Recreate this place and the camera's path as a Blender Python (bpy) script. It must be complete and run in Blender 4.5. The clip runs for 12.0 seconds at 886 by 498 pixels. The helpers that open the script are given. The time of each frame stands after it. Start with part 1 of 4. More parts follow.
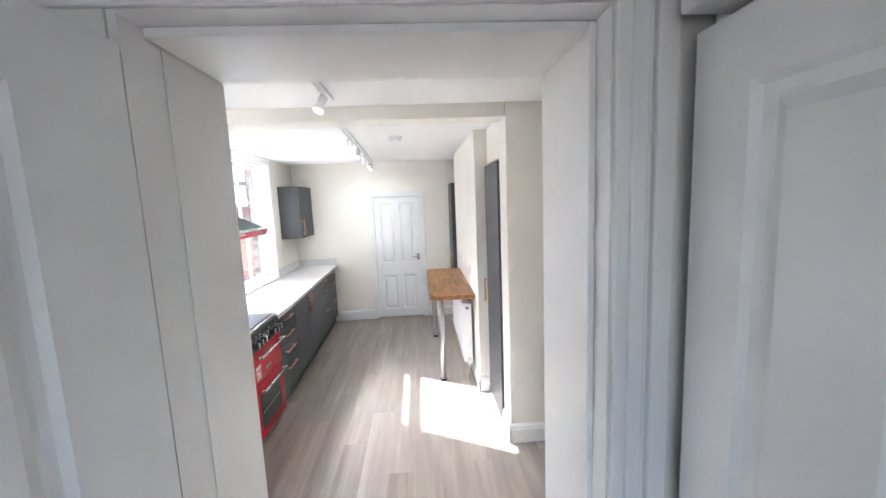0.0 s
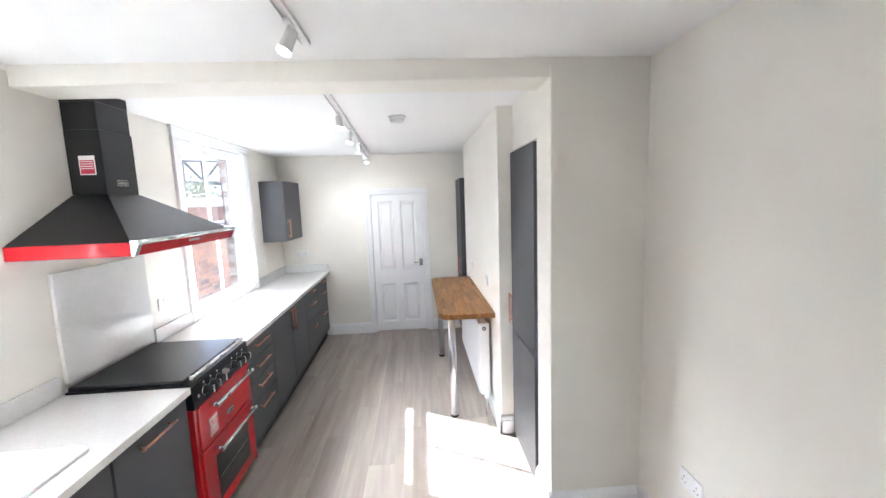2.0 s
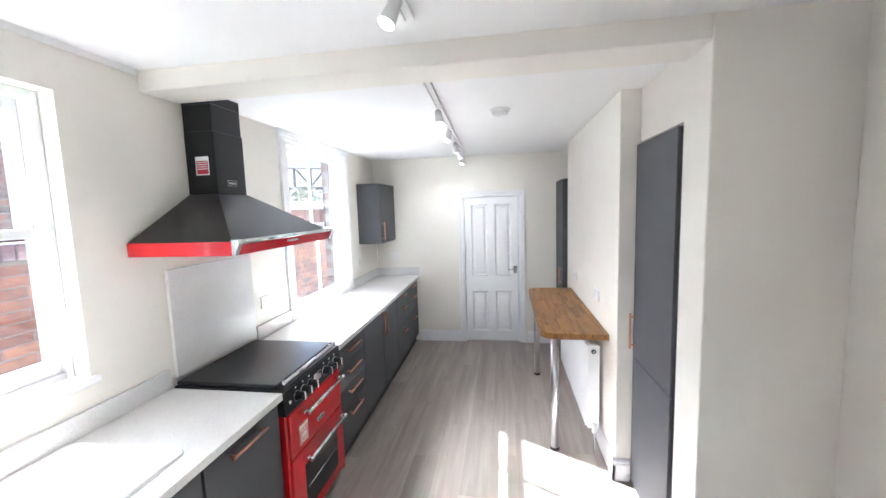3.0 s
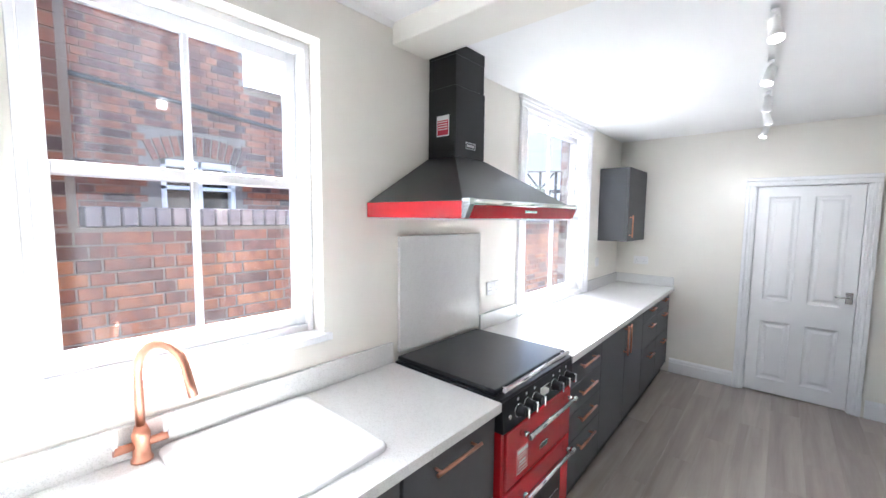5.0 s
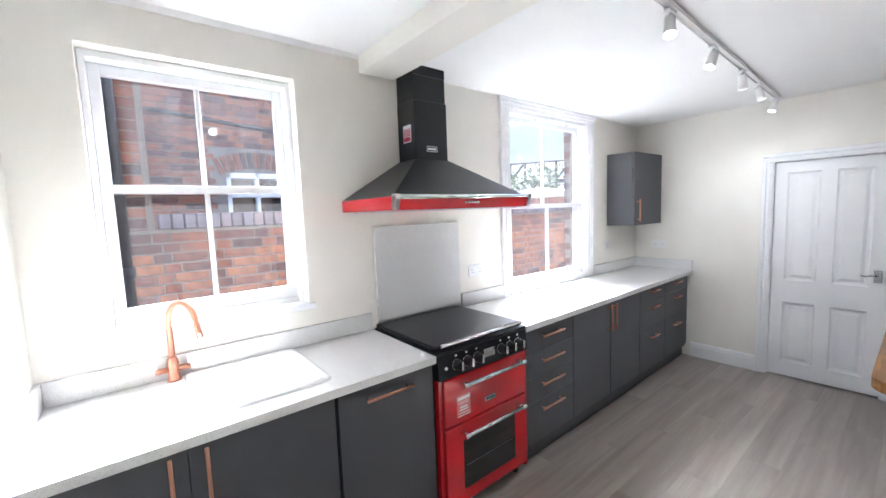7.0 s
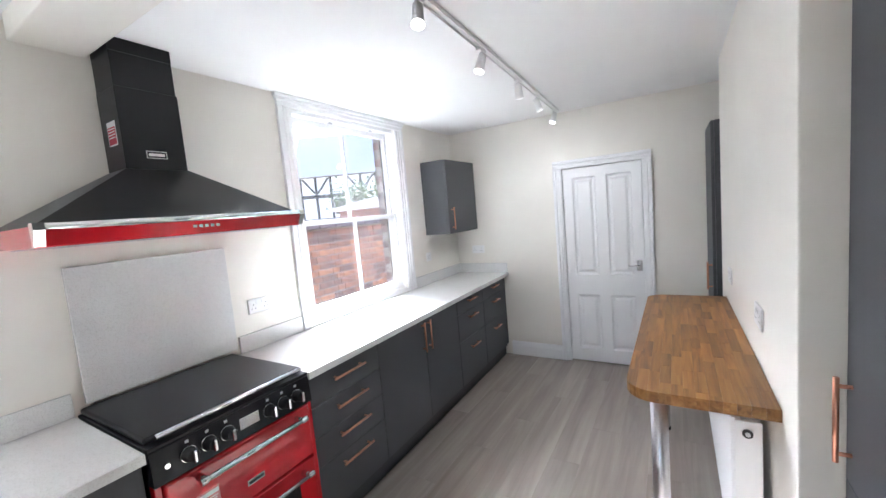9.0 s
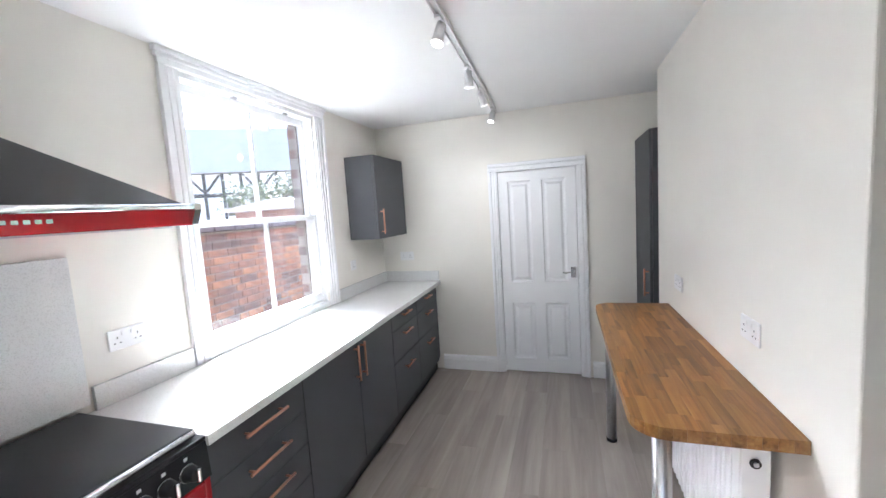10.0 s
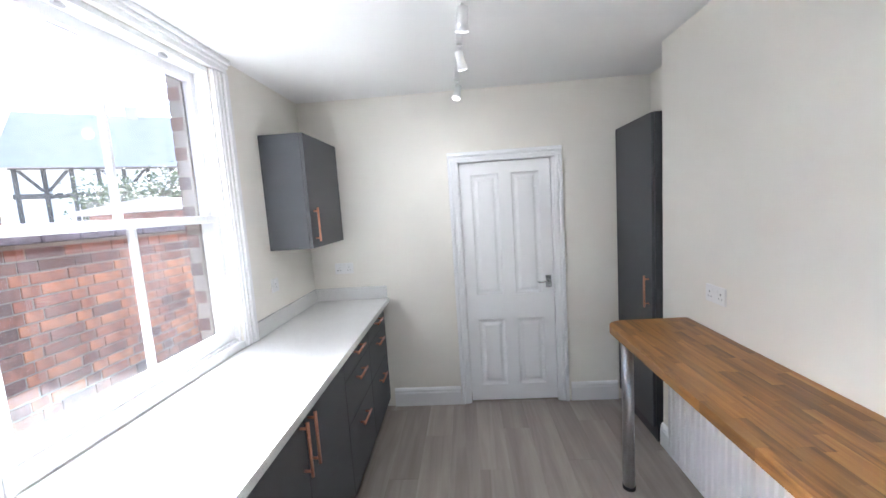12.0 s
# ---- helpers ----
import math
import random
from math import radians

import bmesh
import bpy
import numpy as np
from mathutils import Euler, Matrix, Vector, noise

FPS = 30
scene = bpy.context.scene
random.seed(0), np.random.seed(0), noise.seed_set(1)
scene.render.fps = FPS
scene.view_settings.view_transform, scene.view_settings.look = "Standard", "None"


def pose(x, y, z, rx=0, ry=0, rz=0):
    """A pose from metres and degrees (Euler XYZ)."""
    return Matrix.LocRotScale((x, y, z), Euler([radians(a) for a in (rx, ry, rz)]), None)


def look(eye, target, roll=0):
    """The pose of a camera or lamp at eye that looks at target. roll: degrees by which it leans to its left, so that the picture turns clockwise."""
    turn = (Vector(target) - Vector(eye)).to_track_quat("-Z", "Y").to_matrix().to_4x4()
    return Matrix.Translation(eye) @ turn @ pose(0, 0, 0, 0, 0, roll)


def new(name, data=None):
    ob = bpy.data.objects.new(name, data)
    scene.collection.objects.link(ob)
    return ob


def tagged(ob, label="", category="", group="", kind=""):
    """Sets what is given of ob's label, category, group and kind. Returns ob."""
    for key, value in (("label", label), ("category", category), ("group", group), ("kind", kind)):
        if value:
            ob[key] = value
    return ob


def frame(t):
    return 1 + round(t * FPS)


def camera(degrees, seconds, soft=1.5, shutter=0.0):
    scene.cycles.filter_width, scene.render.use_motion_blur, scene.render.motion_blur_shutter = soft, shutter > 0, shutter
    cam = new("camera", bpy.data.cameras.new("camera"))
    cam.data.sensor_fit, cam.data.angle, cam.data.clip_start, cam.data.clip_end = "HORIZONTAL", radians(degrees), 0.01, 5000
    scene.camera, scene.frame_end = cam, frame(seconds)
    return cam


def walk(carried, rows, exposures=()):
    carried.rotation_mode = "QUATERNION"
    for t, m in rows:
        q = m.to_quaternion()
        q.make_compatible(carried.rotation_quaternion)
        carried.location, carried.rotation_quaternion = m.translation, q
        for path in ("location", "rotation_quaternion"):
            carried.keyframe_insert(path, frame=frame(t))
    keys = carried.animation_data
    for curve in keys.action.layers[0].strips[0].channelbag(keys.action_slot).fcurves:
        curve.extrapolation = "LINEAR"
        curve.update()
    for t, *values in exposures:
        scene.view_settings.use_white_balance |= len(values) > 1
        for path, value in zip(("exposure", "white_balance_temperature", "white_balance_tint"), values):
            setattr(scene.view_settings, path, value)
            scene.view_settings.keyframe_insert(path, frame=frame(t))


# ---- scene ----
cam = camera(97.5, 12.0)
PATH = [
    (0, (0.332, 0.091, 1.849), (0.445, 2.072, 1.592), -2.4),
    (0.5, (0.356, 0.286, 1.832), (0.414, 2.271, 1.595), -2.6),
    (1, (0.368, 0.466, 1.818), (0.395, 2.452, 1.581), -2.2),
    (1.5, (0.312, 0.654, 1.799), (0.406, 2.638, 1.562), -1.9),
    (2, (0.262, 0.824, 1.804), (0.385, 2.805, 1.555), -2.1),
    (2.5, (0.212, 0.942, 1.793), (0.172, 2.927, 1.553), -2.1),
    (3, (0.162, 1.109, 1.786), (-0.156, 3.073, 1.576), -1.8),
    (4.8, (-0.184, 1.542, 1.602), (-1.404, 3.121, 1.467), 0.6),
    (5, (-0.171, 1.56, 1.611), (-1.48, 3.062, 1.443), 0.6),
    (5.5, (-0.069, 1.597, 1.585), (-1.564, 2.915, 1.417), 0.3),
    (6, (0.119, 1.663, 1.573), (-1.464, 2.871, 1.393), -0.4),
    (6.5, (0.288, 1.68, 1.573), (-1.275, 2.912, 1.376), -1.2),
    (7, (0.499, 1.706, 1.59), (-1.056, 2.948, 1.398), -2.1),
    (7.5, (0.642, 1.77, 1.599), (-0.818, 3.124, 1.415), -2.5),
    (7.7, (0.678, 1.827, 1.615), (-0.738, 3.223, 1.401), -2.8),
    (9.3, (0.484, 2.358, 1.6), (-0.424, 4.129, 1.401), -4.1),
    (9.5, (0.404, 2.397, 1.596), (-0.414, 4.21, 1.384), -3.1),
    (10, (0.216, 2.53, 1.6), (-0.383, 4.427, 1.399), -3.7),
    (10.5, (0.073, 2.656, 1.599), (-0.365, 4.597, 1.394), -3.6),
    (11, (-0.07, 2.823, 1.581), (-0.386, 4.789, 1.396), -3.8),
    (11.5, (-0.218, 2.991, 1.595), (-0.435, 4.969, 1.393), -4.0),
    (12, (-0.326, 3.158, 1.594), (-0.454, 5.142, 1.376), -3.8),
]
walk(cam, [(t, look(eye, target, roll)) for t, eye, target, roll in PATH], exposures=[(0.0, 3.45, 5900, 12), (2.5, 3.35, 5800, 12), (5.0, 3.2, 5700, 12), (12.0, 3.08, 5750, 12)])

# ---- world, sun, exposure ----
world = bpy.data.worlds.new("sky")
scene.world = world
world.use_nodes = True
wn = world.node_tree
sky = wn.nodes.new("ShaderNodeTexSky")
sky.sky_type = "NISHITA"
sky.sun_disc = False
SUN_DIR = Vector((1.0, -0.555, -0.868)).normalized()
sky.sun_elevation = math.asin(-SUN_DIR.z)
sky.sun_rotation = math.atan2(-SUN_DIR.x, -SUN_DIR.y)
sky.air_density, sky.dust_density, sky.ozone_density = 1.0, 0.8, 1.0
wn.links.new(sky.outputs["Color"], wn.nodes["Background"].inputs["Color"])
wn.nodes["Background"].inputs["Strength"].default_value = 0.09
sun = new("sun", bpy.data.lights.new("sun", "SUN"))
sun.data.energy, sun.data.angle, sun.data.color = 4.4, radians(0.53), (1.0, 0.975, 0.94)
sun.rotation_mode = "QUATERNION"
sun.rotation_quaternion = SUN_DIR.to_track_quat("-Z", "Y")


SPOTS = [(-0.165, 1.58, 2.48), (-0.170, 2.34, 2.48), (-0.243, 3.60, 2.44), (-0.267, 4.22, 2.44), (-0.291, 4.84, 2.44), (-0.309, 5.30, 2.44), (-0.331, 5.88, 2.44)]
AIMS = [(-0.4, -0.2), (-0.35, -0.35), (0.15, -0.35), (-0.2, -0.3), (-0.1, 0.55), (0.2, 0.45), (-0.25, -0.25)]
for (sx, sy, sz), (ax, ay) in zip(SPOTS, AIMS):
    lamp = new("spot_lamp", bpy.data.lights.new("spot_lamp", "SPOT"))
    lamp.data.energy, lamp.data.color, lamp.data.shadow_soft_size = (1.1 if 4.5 < sy < 5.5 else 0.7), (1.0, 0.97, 0.93), 0.03
    lamp.data.spot_size, lamp.data.spot_blend = radians(150), 1.0
    d = Vector((ax, ay, -1)).normalized()
    at = Vector((sx, sy, sz - 0.075)) + d * 0.10
    lamp.matrix_world = look(at, at + d)

# ---- materials ----


def material(name, colour, rough=0.5, metal=0.0, coat=0.0):
    m = bpy.data.materials.new(name)
    m.use_nodes = True
    b = m.node_tree.nodes["Principled BSDF"]
    b.inputs["Base Color"].default_value = (*colour, 1)
    b.inputs["Roughness"].default_value = rough
    b.inputs["Metallic"].default_value = metal
    b.inputs["Coat Weight"].default_value = coat
    return m


def node(m, kind, **inputs):
    n = m.node_tree.nodes.new(kind)
    for k, v in inputs.items():
        n.inputs[k].default_value = v
    return n


def join(m, a, b):
    m.node_tree.links.new(a, b)


def bsdf(m):
    return m.node_tree.nodes["Principled BSDF"]


def coords(m, scale=(1, 1, 1), kind="Object"):
    t = node(m, "ShaderNodeTexCoord")
    p = node(m, "ShaderNodeMapping")
    p.inputs["Scale"].default_value = scale
    join(m, t.outputs[kind], p.inputs["Vector"])
    return p.outputs["Vector"]


def noise_tex(m, vec, scale, detail=4, rough=0.55, distortion=0.0):
    n = node(m, "ShaderNodeTexNoise", Scale=scale, Detail=detail, Roughness=rough, Distortion=distortion)
    join(m, vec, n.inputs["Vector"])
    return n.outputs["Fac"]


def ramp(m, fac, *stops):
    r = node(m, "ShaderNodeValToRGB")
    e = r.color_ramp.elements
    while len(e) < len(stops):
        e.new(0.5)
    for el, (pos, col) in zip(e, stops):
        el.position, el.color = pos, (*col, 1)
    join(m, fac, r.inputs["Fac"])
    return r.outputs["Color"]


def mix(m, fac, a, b, blend="MIX"):
    n = node(m, "ShaderNodeMix")
    n.data_type, n.blend_type = "RGBA", blend
    for socket, v in ((n.inputs[0], fac), (n.inputs[6], a), (n.inputs[7], b)):
        if isinstance(v, (int, float)):
            socket.default_value = v
        elif isinstance(v, tuple):
            socket.default_value = (*v, 1)
        else:
            join(m, v, socket)
    return n.outputs[2]


def bump(m, height, strength, distance=0.002):
    n = node(m, "ShaderNodeBump", Strength=strength, Distance=distance)
    join(m, height, n.inputs["Height"])
    join(m, n.outputs["Normal"], bsdf(m).inputs["Normal"])


def rough_from(m, fac, low, high):
    n = node(m, "ShaderNodeMapRange")
    n.inputs["To Min"].default_value, n.inputs["To Max"].default_value = low, high
    join(m, fac, n.inputs["Value"])
    join(m, n.outputs["Result"], bsdf(m).inputs["Roughness"])


def painted(name, colour, rough, grain=90, strength=0.12, spread=0.05):
    """Paint on plaster or wood: faint broad variation and fine roller texture."""
    m = material(name, colour, rough)
    v = coords(m)
    broad = noise_tex(m, v, 1.6, 3)
    dark = tuple(c * (1 - spread) for c in colour)
    join(m, ramp(m, broad, (0.3, dark), (0.7, colour)), bsdf(m).inputs["Base Color"])
    fine = noise_tex(m, v, grain, 5)
    rough_from(m, fine, rough - 0.06, rough + 0.06)
    if strength:
        bump(m, fine, strength, 0.0015)
    return m


def speckled(name, colour, rough):
    """White quartz with tiny glints."""
    m = material(name, colour, rough)
    v = coords(m)
    cloud = noise_tex(m, v, 3.5, 4)
    base = ramp(m, cloud, (0.3, tuple(c * 0.94 for c in colour)), (0.7, colour))
    vor = node(m, "ShaderNodeTexVoronoi", Scale=420.0)
    join(m, v, vor.inputs["Vector"])
    fleck = ramp(m, vor.outputs["Color"], (0.28, (0.55, 0.54, 0.52)), (0.34, (1, 1, 1)))
    join(m, mix(m, 0.35, base, fleck, "MULTIPLY"), bsdf(m).inputs["Base Color"])
    rough_from(m, noise_tex(m, v, 25), rough * 0.8, rough * 1.3)
    return m


def wood(name, tones, grain_axis, rough, scale=1.0, by_object=0.35):
    """Straight-grained wood; each piece takes its own tone."""
    m = material(name, tones[1], rough)
    squeeze = [38 * scale, 38 * scale, 38 * scale]
    squeeze[grain_axis] = 2.4 * scale
    t = node(m, "ShaderNodeTexCoord")
    info = node(m, "ShaderNodeObjectInfo")
    shift = node(m, "ShaderNodeVectorMath")
    shift.operation = "MULTIPLY_ADD"
    join(m, info.outputs["Random"], shift.inputs[0])
    shift.inputs[1].default_value = (31.0, 17.0, 23.0)
    join(m, t.outputs["Object"], shift.inputs[2])
    p = node(m, "ShaderNodeMapping")
    p.inputs["Scale"].default_value = squeeze
    join(m, shift.outputs[0], p.inputs["Vector"])
    fine = noise_tex(m, p.outputs["Vector"], 1.0, 6, 0.6, 0.6)
    p2 = node(m, "ShaderNodeMapping")
    p2.inputs["Scale"].default_value = [s * 0.22 for s in squeeze]
    join(m, shift.outputs[0], p2.inputs["Vector"])
    broad = noise_tex(m, p2.outputs["Vector"], 1.0, 3, 0.5, 1.2)
    both = mix(m, 0.5, fine, broad)
    grain = ramp(m, both, (0.32, tones[0]), (0.5, tones[1]), (0.66, tones[2]))
    own = ramp(m, info.outputs["Random"], (0.0, (1 - by_object,) * 3), (1.0, (1.0, 1.0, 1.0)))
    join(m, mix(m, 1.0, grain, own, "MULTIPLY"), bsdf(m).inputs["Base Color"])
    rough_from(m, fine, rough - 0.08, rough + 0.1)
    bump(m, fine, 0.15, 0.001)
    return m


def brick_mat(name, tones, island):
    m = material(name, tones[1], 0.9)
    if island:
        g = node(m, "ShaderNodeNewGeometry")
        rnd = g.outputs["Random Per Island"]
    else:
        rnd = node(m, "ShaderNodeObjectInfo").outputs["Random"]
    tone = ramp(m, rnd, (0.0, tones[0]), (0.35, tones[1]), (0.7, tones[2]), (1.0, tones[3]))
    v = coords(m)
    stain = ramp(m, noise_tex(m, v, 14, 6, 0.7), (0.35, (0.45, 0.42, 0.42)), (0.62, (1, 1, 1)))
    big = ramp(m, noise_tex(m, v, 1.3, 3, 0.6), (0.35, (0.6, 0.58, 0.6)), (0.6, (1, 1, 1)))
    c = mix(m, 0.8, tone, stain, "MULTIPLY")
    join(m, mix(m, 0.7, c, big, "MULTIPLY"), bsdf(m).inputs["Base Color"])
    bump(m, noise_tex(m, v, 60, 5), 0.5, 0.004)
    return m


WALL = painted("cream_emulsion", (0.83, 0.803, 0.735), 0.75, 120, 0.04)
CEIL = painted("white_ceiling_emulsion", (0.86, 0.86, 0.845), 0.8, 110, 0.10, 0.03)
GLOSS = painted("white_gloss_paint", (0.85, 0.855, 0.86), 0.32, 70, 0.0, 0.02)
HALL = painted("white_satin_paint", (0.80, 0.785, 0.76), 0.4, 60, 0.015, 0.03)
GREY = painted("graphite_matt_laminate", (0.068, 0.071, 0.078), 0.5, 220, 0.04, 0.08)
PLINTH = painted("dark_plinth_laminate", (0.05, 0.052, 0.056), 0.55, 220, 0.04)
QUARTZ = speckled("white_quartz", (0.76, 0.76, 0.745), 0.14)
CERAMIC = material("white_ceramic", (0.86, 0.86, 0.85), 0.12, 0, 0.4)
COPPER = material("brushed_copper", (0.62, 0.30, 0.20), 0.30, 1.0)
rough_from(COPPER, noise_tex(COPPER, coords(COPPER, (8, 8, 200)), 6), 0.22, 0.38)
CHROME = material("chrome", (0.78, 0.79, 0.80), 0.10, 1.0)
STEEL = material("brushed_steel", (0.55, 0.55, 0.56), 0.28, 1.0)
rough_from(STEEL, noise_tex(STEEL, coords(STEEL, (300, 300, 4)), 3), 0.2, 0.4)
RED = material("red_enamel", (0.50, 0.008, 0.014), 0.16, 0, 0.6)
rough_from(RED, noise_tex(RED, coords(RED), 30), 0.12, 0.22)
BLACK = painted("black_enamel", (0.010, 0.010, 0.012), 0.34, 200, 0.03)
bsdf(BLACK).inputs["Specular IOR Level"].default_value = 0.3
HOODBLACK = painted("satin_black_steel", (0.013, 0.013, 0.014), 0.34, 260, 0.03)
bsdf(HOODBLACK).inputs["Specular IOR Level"].default_value = 0.35
GLASSBLACK = material("dark_oven_glass", (0.006, 0.006, 0.007), 0.06, 0, 0.5)
PLASTIC = painted("white_plastic", (0.82, 0.82, 0.81), 0.32, 150, 0.02, 0.02)
DARKSLOT = material("dark_slot", (0.02, 0.02, 0.02), 0.6)
LABELRED = material("label_red", (0.50, 0.02, 0.05), 0.45)
LABELPINK = material("label_pale_red", (0.60, 0.17, 0.17), 0.4)
LABELWHITE = material("label_white", (0.82, 0.82, 0.82), 0.45)
RUBBER = material("black_rubber", (0.015, 0.015, 0.015), 0.7)
OAK = wood("oiled_oak", ((0.10, 0.038, 0.009), (0.35, 0.155, 0.038), (0.50, 0.265, 0.078)), 1, 0.40, 1.2, 0.42)
VINYL = wood("grey_oak_vinyl", ((0.24, 0.205, 0.176), (0.345, 0.30, 0.264), (0.45, 0.40, 0.356)), 1, 0.37, 0.42, 0.22)
MORTAR = painted("lime_mortar", (0.26, 0.22, 0.19), 0.95, 60, 0.6, 0.25)
BRICK = brick_mat("weathered_red_brick", ((0.16, 0.075, 0.055), (0.42, 0.15, 0.07), (0.54, 0.215, 0.09), (0.33, 0.12, 0.07)), False)
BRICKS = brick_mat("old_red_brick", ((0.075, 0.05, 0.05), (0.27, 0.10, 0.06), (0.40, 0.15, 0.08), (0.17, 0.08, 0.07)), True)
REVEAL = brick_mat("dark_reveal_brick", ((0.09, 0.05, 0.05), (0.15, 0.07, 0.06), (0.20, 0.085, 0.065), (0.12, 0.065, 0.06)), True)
COPING = brick_mat("blue_engineering_brick", ((0.24, 0.23, 0.27), (0.30, 0.27, 0.31), (0.36, 0.31, 0.33), (0.42, 0.34, 0.34)), False)
SLATE = painted("weathered_roof_tile", (0.50, 0.46, 0.44), 0.85, 12, 0.3, 0.15)
RENDER = painted("white_render", (0.78, 0.77, 0.74), 0.85, 40, 0.3, 0.1)
TIMBER = painted("black_timber", (0.03, 0.028, 0.026), 0.7, 60, 0.3, 0.3)
PIPE = painted("black_cast_iron", (0.02, 0.021, 0.024), 0.45, 60, 0.2, 0.2)
BARK = painted("bark", (0.12, 0.09, 0.06), 0.9, 30, 0.6, 0.4)
LEAF = material("leaf_green", (0.07, 0.11, 0.035), 0.6)
lg = node(LEAF, "ShaderNodeNewGeometry")
join(LEAF, ramp(LEAF, lg.outputs["Random Per Island"], (0.0, (0.04, 0.075, 0.02)), (1.0, (0.12, 0.15, 0.05))), bsdf(LEAF).inputs["Base Color"])
GRAVEL = material("gravel", (0.3, 0.26, 0.22), 0.9)
gv = coords(GRAVEL)
gvor = node(GRAVEL, "ShaderNodeTexVoronoi", Scale=38.0)
join(GRAVEL, gv, gvor.inputs["Vector"])
join(GRAVEL, ramp(GRAVEL, gvor.outputs["Color"], (0.1, (0.16, 0.13, 0.11)), (0.5, (0.34, 0.28, 0.23)), (0.9, (0.52, 0.47, 0.42))), bsdf(GRAVEL).inputs["Base Color"])
bump(GRAVEL, gvor.outputs["Distance"], 0.8, 0.02)
GLASS = material("window_glass", (1, 1, 1), 0.0)
bsdf(GLASS).inputs["Transmission Weight"].default_value = 1.0
bsdf(GLASS).inputs["IOR"].default_value = 1.45
dust = node(GLASS, "ShaderNodeBsdfTranslucent")
dust.inputs["Color"].default_value = (0.9, 0.9, 0.9, 1)
smear = noise_tex(GLASS, coords(GLASS, (1, 1, 0.25)), 9, 5, 0.65, 0.8)
film = node(GLASS, "ShaderNodeMapRange")
film.inputs["From Min"].default_value, film.inputs["From Max"].default_value = 0.35, 0.75
film.inputs["To Min"].default_value, film.inputs["To Max"].default_value = 0.005, 0.02
join(GLASS, smear, film.inputs["Value"])
both = node(GLASS, "ShaderNodeMixShader")
join(GLASS, film.outputs["Result"], both.inputs[0])
join(GLASS, bsdf(GLASS).outputs[0], both.inputs[1])
join(GLASS, dust.outputs[0], both.inputs[2])
join(GLASS, both.outputs[0], GLASS.node_tree.nodes["Material Output"].inputs["Surface"])
BULB = material("lit_led", (1, 1, 1), 0.4)
bsdf(BULB).inputs["Emission Color"].default_value = (1.0, 0.95, 0.88, 1)
bsdf(BULB).inputs["Emission Strength"].default_value = 0.8

# ---- mesh helpers ----


def box(bm, x0, x1, y0, y1, z0, z1, bevel=0.0, seg=2):
    """A box, its edges rounded by bevel."""
    v = [bm.verts.new((x, y, z)) for x in (x0, x1) for y in (y0, y1) for z in (z0, z1)]
    fs = [bm.faces.new([v[i] for i in f]) for f in ((0, 1, 3, 2), (4, 6, 7, 5), (0, 4, 5, 1), (2, 3, 7, 6), (0, 2, 6, 4), (1, 5, 7, 3))]
    if bevel:
        edges = list({e for f in fs for e in f.edges})
        bmesh.ops.bevel(bm, geom=edges, offset=bevel, segments=seg, affect="EDGES", profile=0.5)
    return bm


def boxed(*args, **kw):
    return box(bmesh.new(), *args, **kw)


def tube(bm, points, r, seg=14, cap=True):
    """A round bar along points; r is one radius or one for each point."""
    pts = [Vector(p) for p in points]
    rs = r if isinstance(r, (list, tuple)) else [r] * len(pts)
    rings, up = [], None
    for i, p in enumerate(pts):
        d = (pts[min(i + 1, len(pts) - 1)] - pts[max(i - 1, 0)]).normalized()
        if up is None:
            up = d.orthogonal().normalized()
        up = (up - d * up.dot(d)).normalized()
        side = d.cross(up)
        rings.append([bm.verts.new(p + (up * math.cos(a) + side * math.sin(a)) * rs[i]) for a in (2 * math.pi * k / seg for k in range(seg))])
    for a, b in zip(rings, rings[1:]):
        for k in range(seg):
            f = bm.faces.new((a[k], a[(k + 1) % seg], b[(k + 1) % seg], b[k]))
            f.smooth = True
    if cap:
        bm.faces.new(rings[0][::-1])
        bm.faces.new(rings[-1])
    return bm


def tubed(points, r, seg=14):
    return tube(bmesh.new(), points, r, seg)


def prism(bm, pts, axis, a, b):
    """A flat outline of 2D points drawn out along an axis from a to b."""
    def place(p, t):
        q = [p[0], p[1]]
        q.insert(axis, t)
        return q
    lo = [bm.verts.new(place(p, a)) for p in pts]
    hi = [bm.verts.new(place(p, b)) for p in pts]
    n = len(pts)
    bm.faces.new(lo[::-1])
    bm.faces.new(hi)
    for i in range(n):
        bm.faces.new((lo[i], lo[(i + 1) % n], hi[(i + 1) % n], hi[i]))
    return bm


def prismed(pts, axis, a, b):
    return prism(bmesh.new(), pts, axis, a, b)


def mesh_of(name, bm, mat):
    bmesh.ops.recalc_face_normals(bm, faces=bm.faces)
    me = bpy.data.meshes.new(name)
    bm.to_mesh(me)
    bm.free()
    me.materials.append(mat)
    return me


ORIGIN = {}


def thing(name, at, label, category, group="", turn=0.0, pivot=None):
    """An Empty at the thing's base; its parts are built in room coordinates round it."""
    ob = new(name)
    ob.empty_display_size = 0.05
    at = Vector(at)
    ORIGIN[ob.name] = at
    m = Matrix.Translation(at)
    if turn:
        p = Vector(pivot)
        m = Matrix.Translation(p) @ Matrix.Rotation(radians(turn), 4, "Z") @ Matrix.Translation(at - p)
    ob.matrix_world = m
    return tagged(ob, label, category, group)


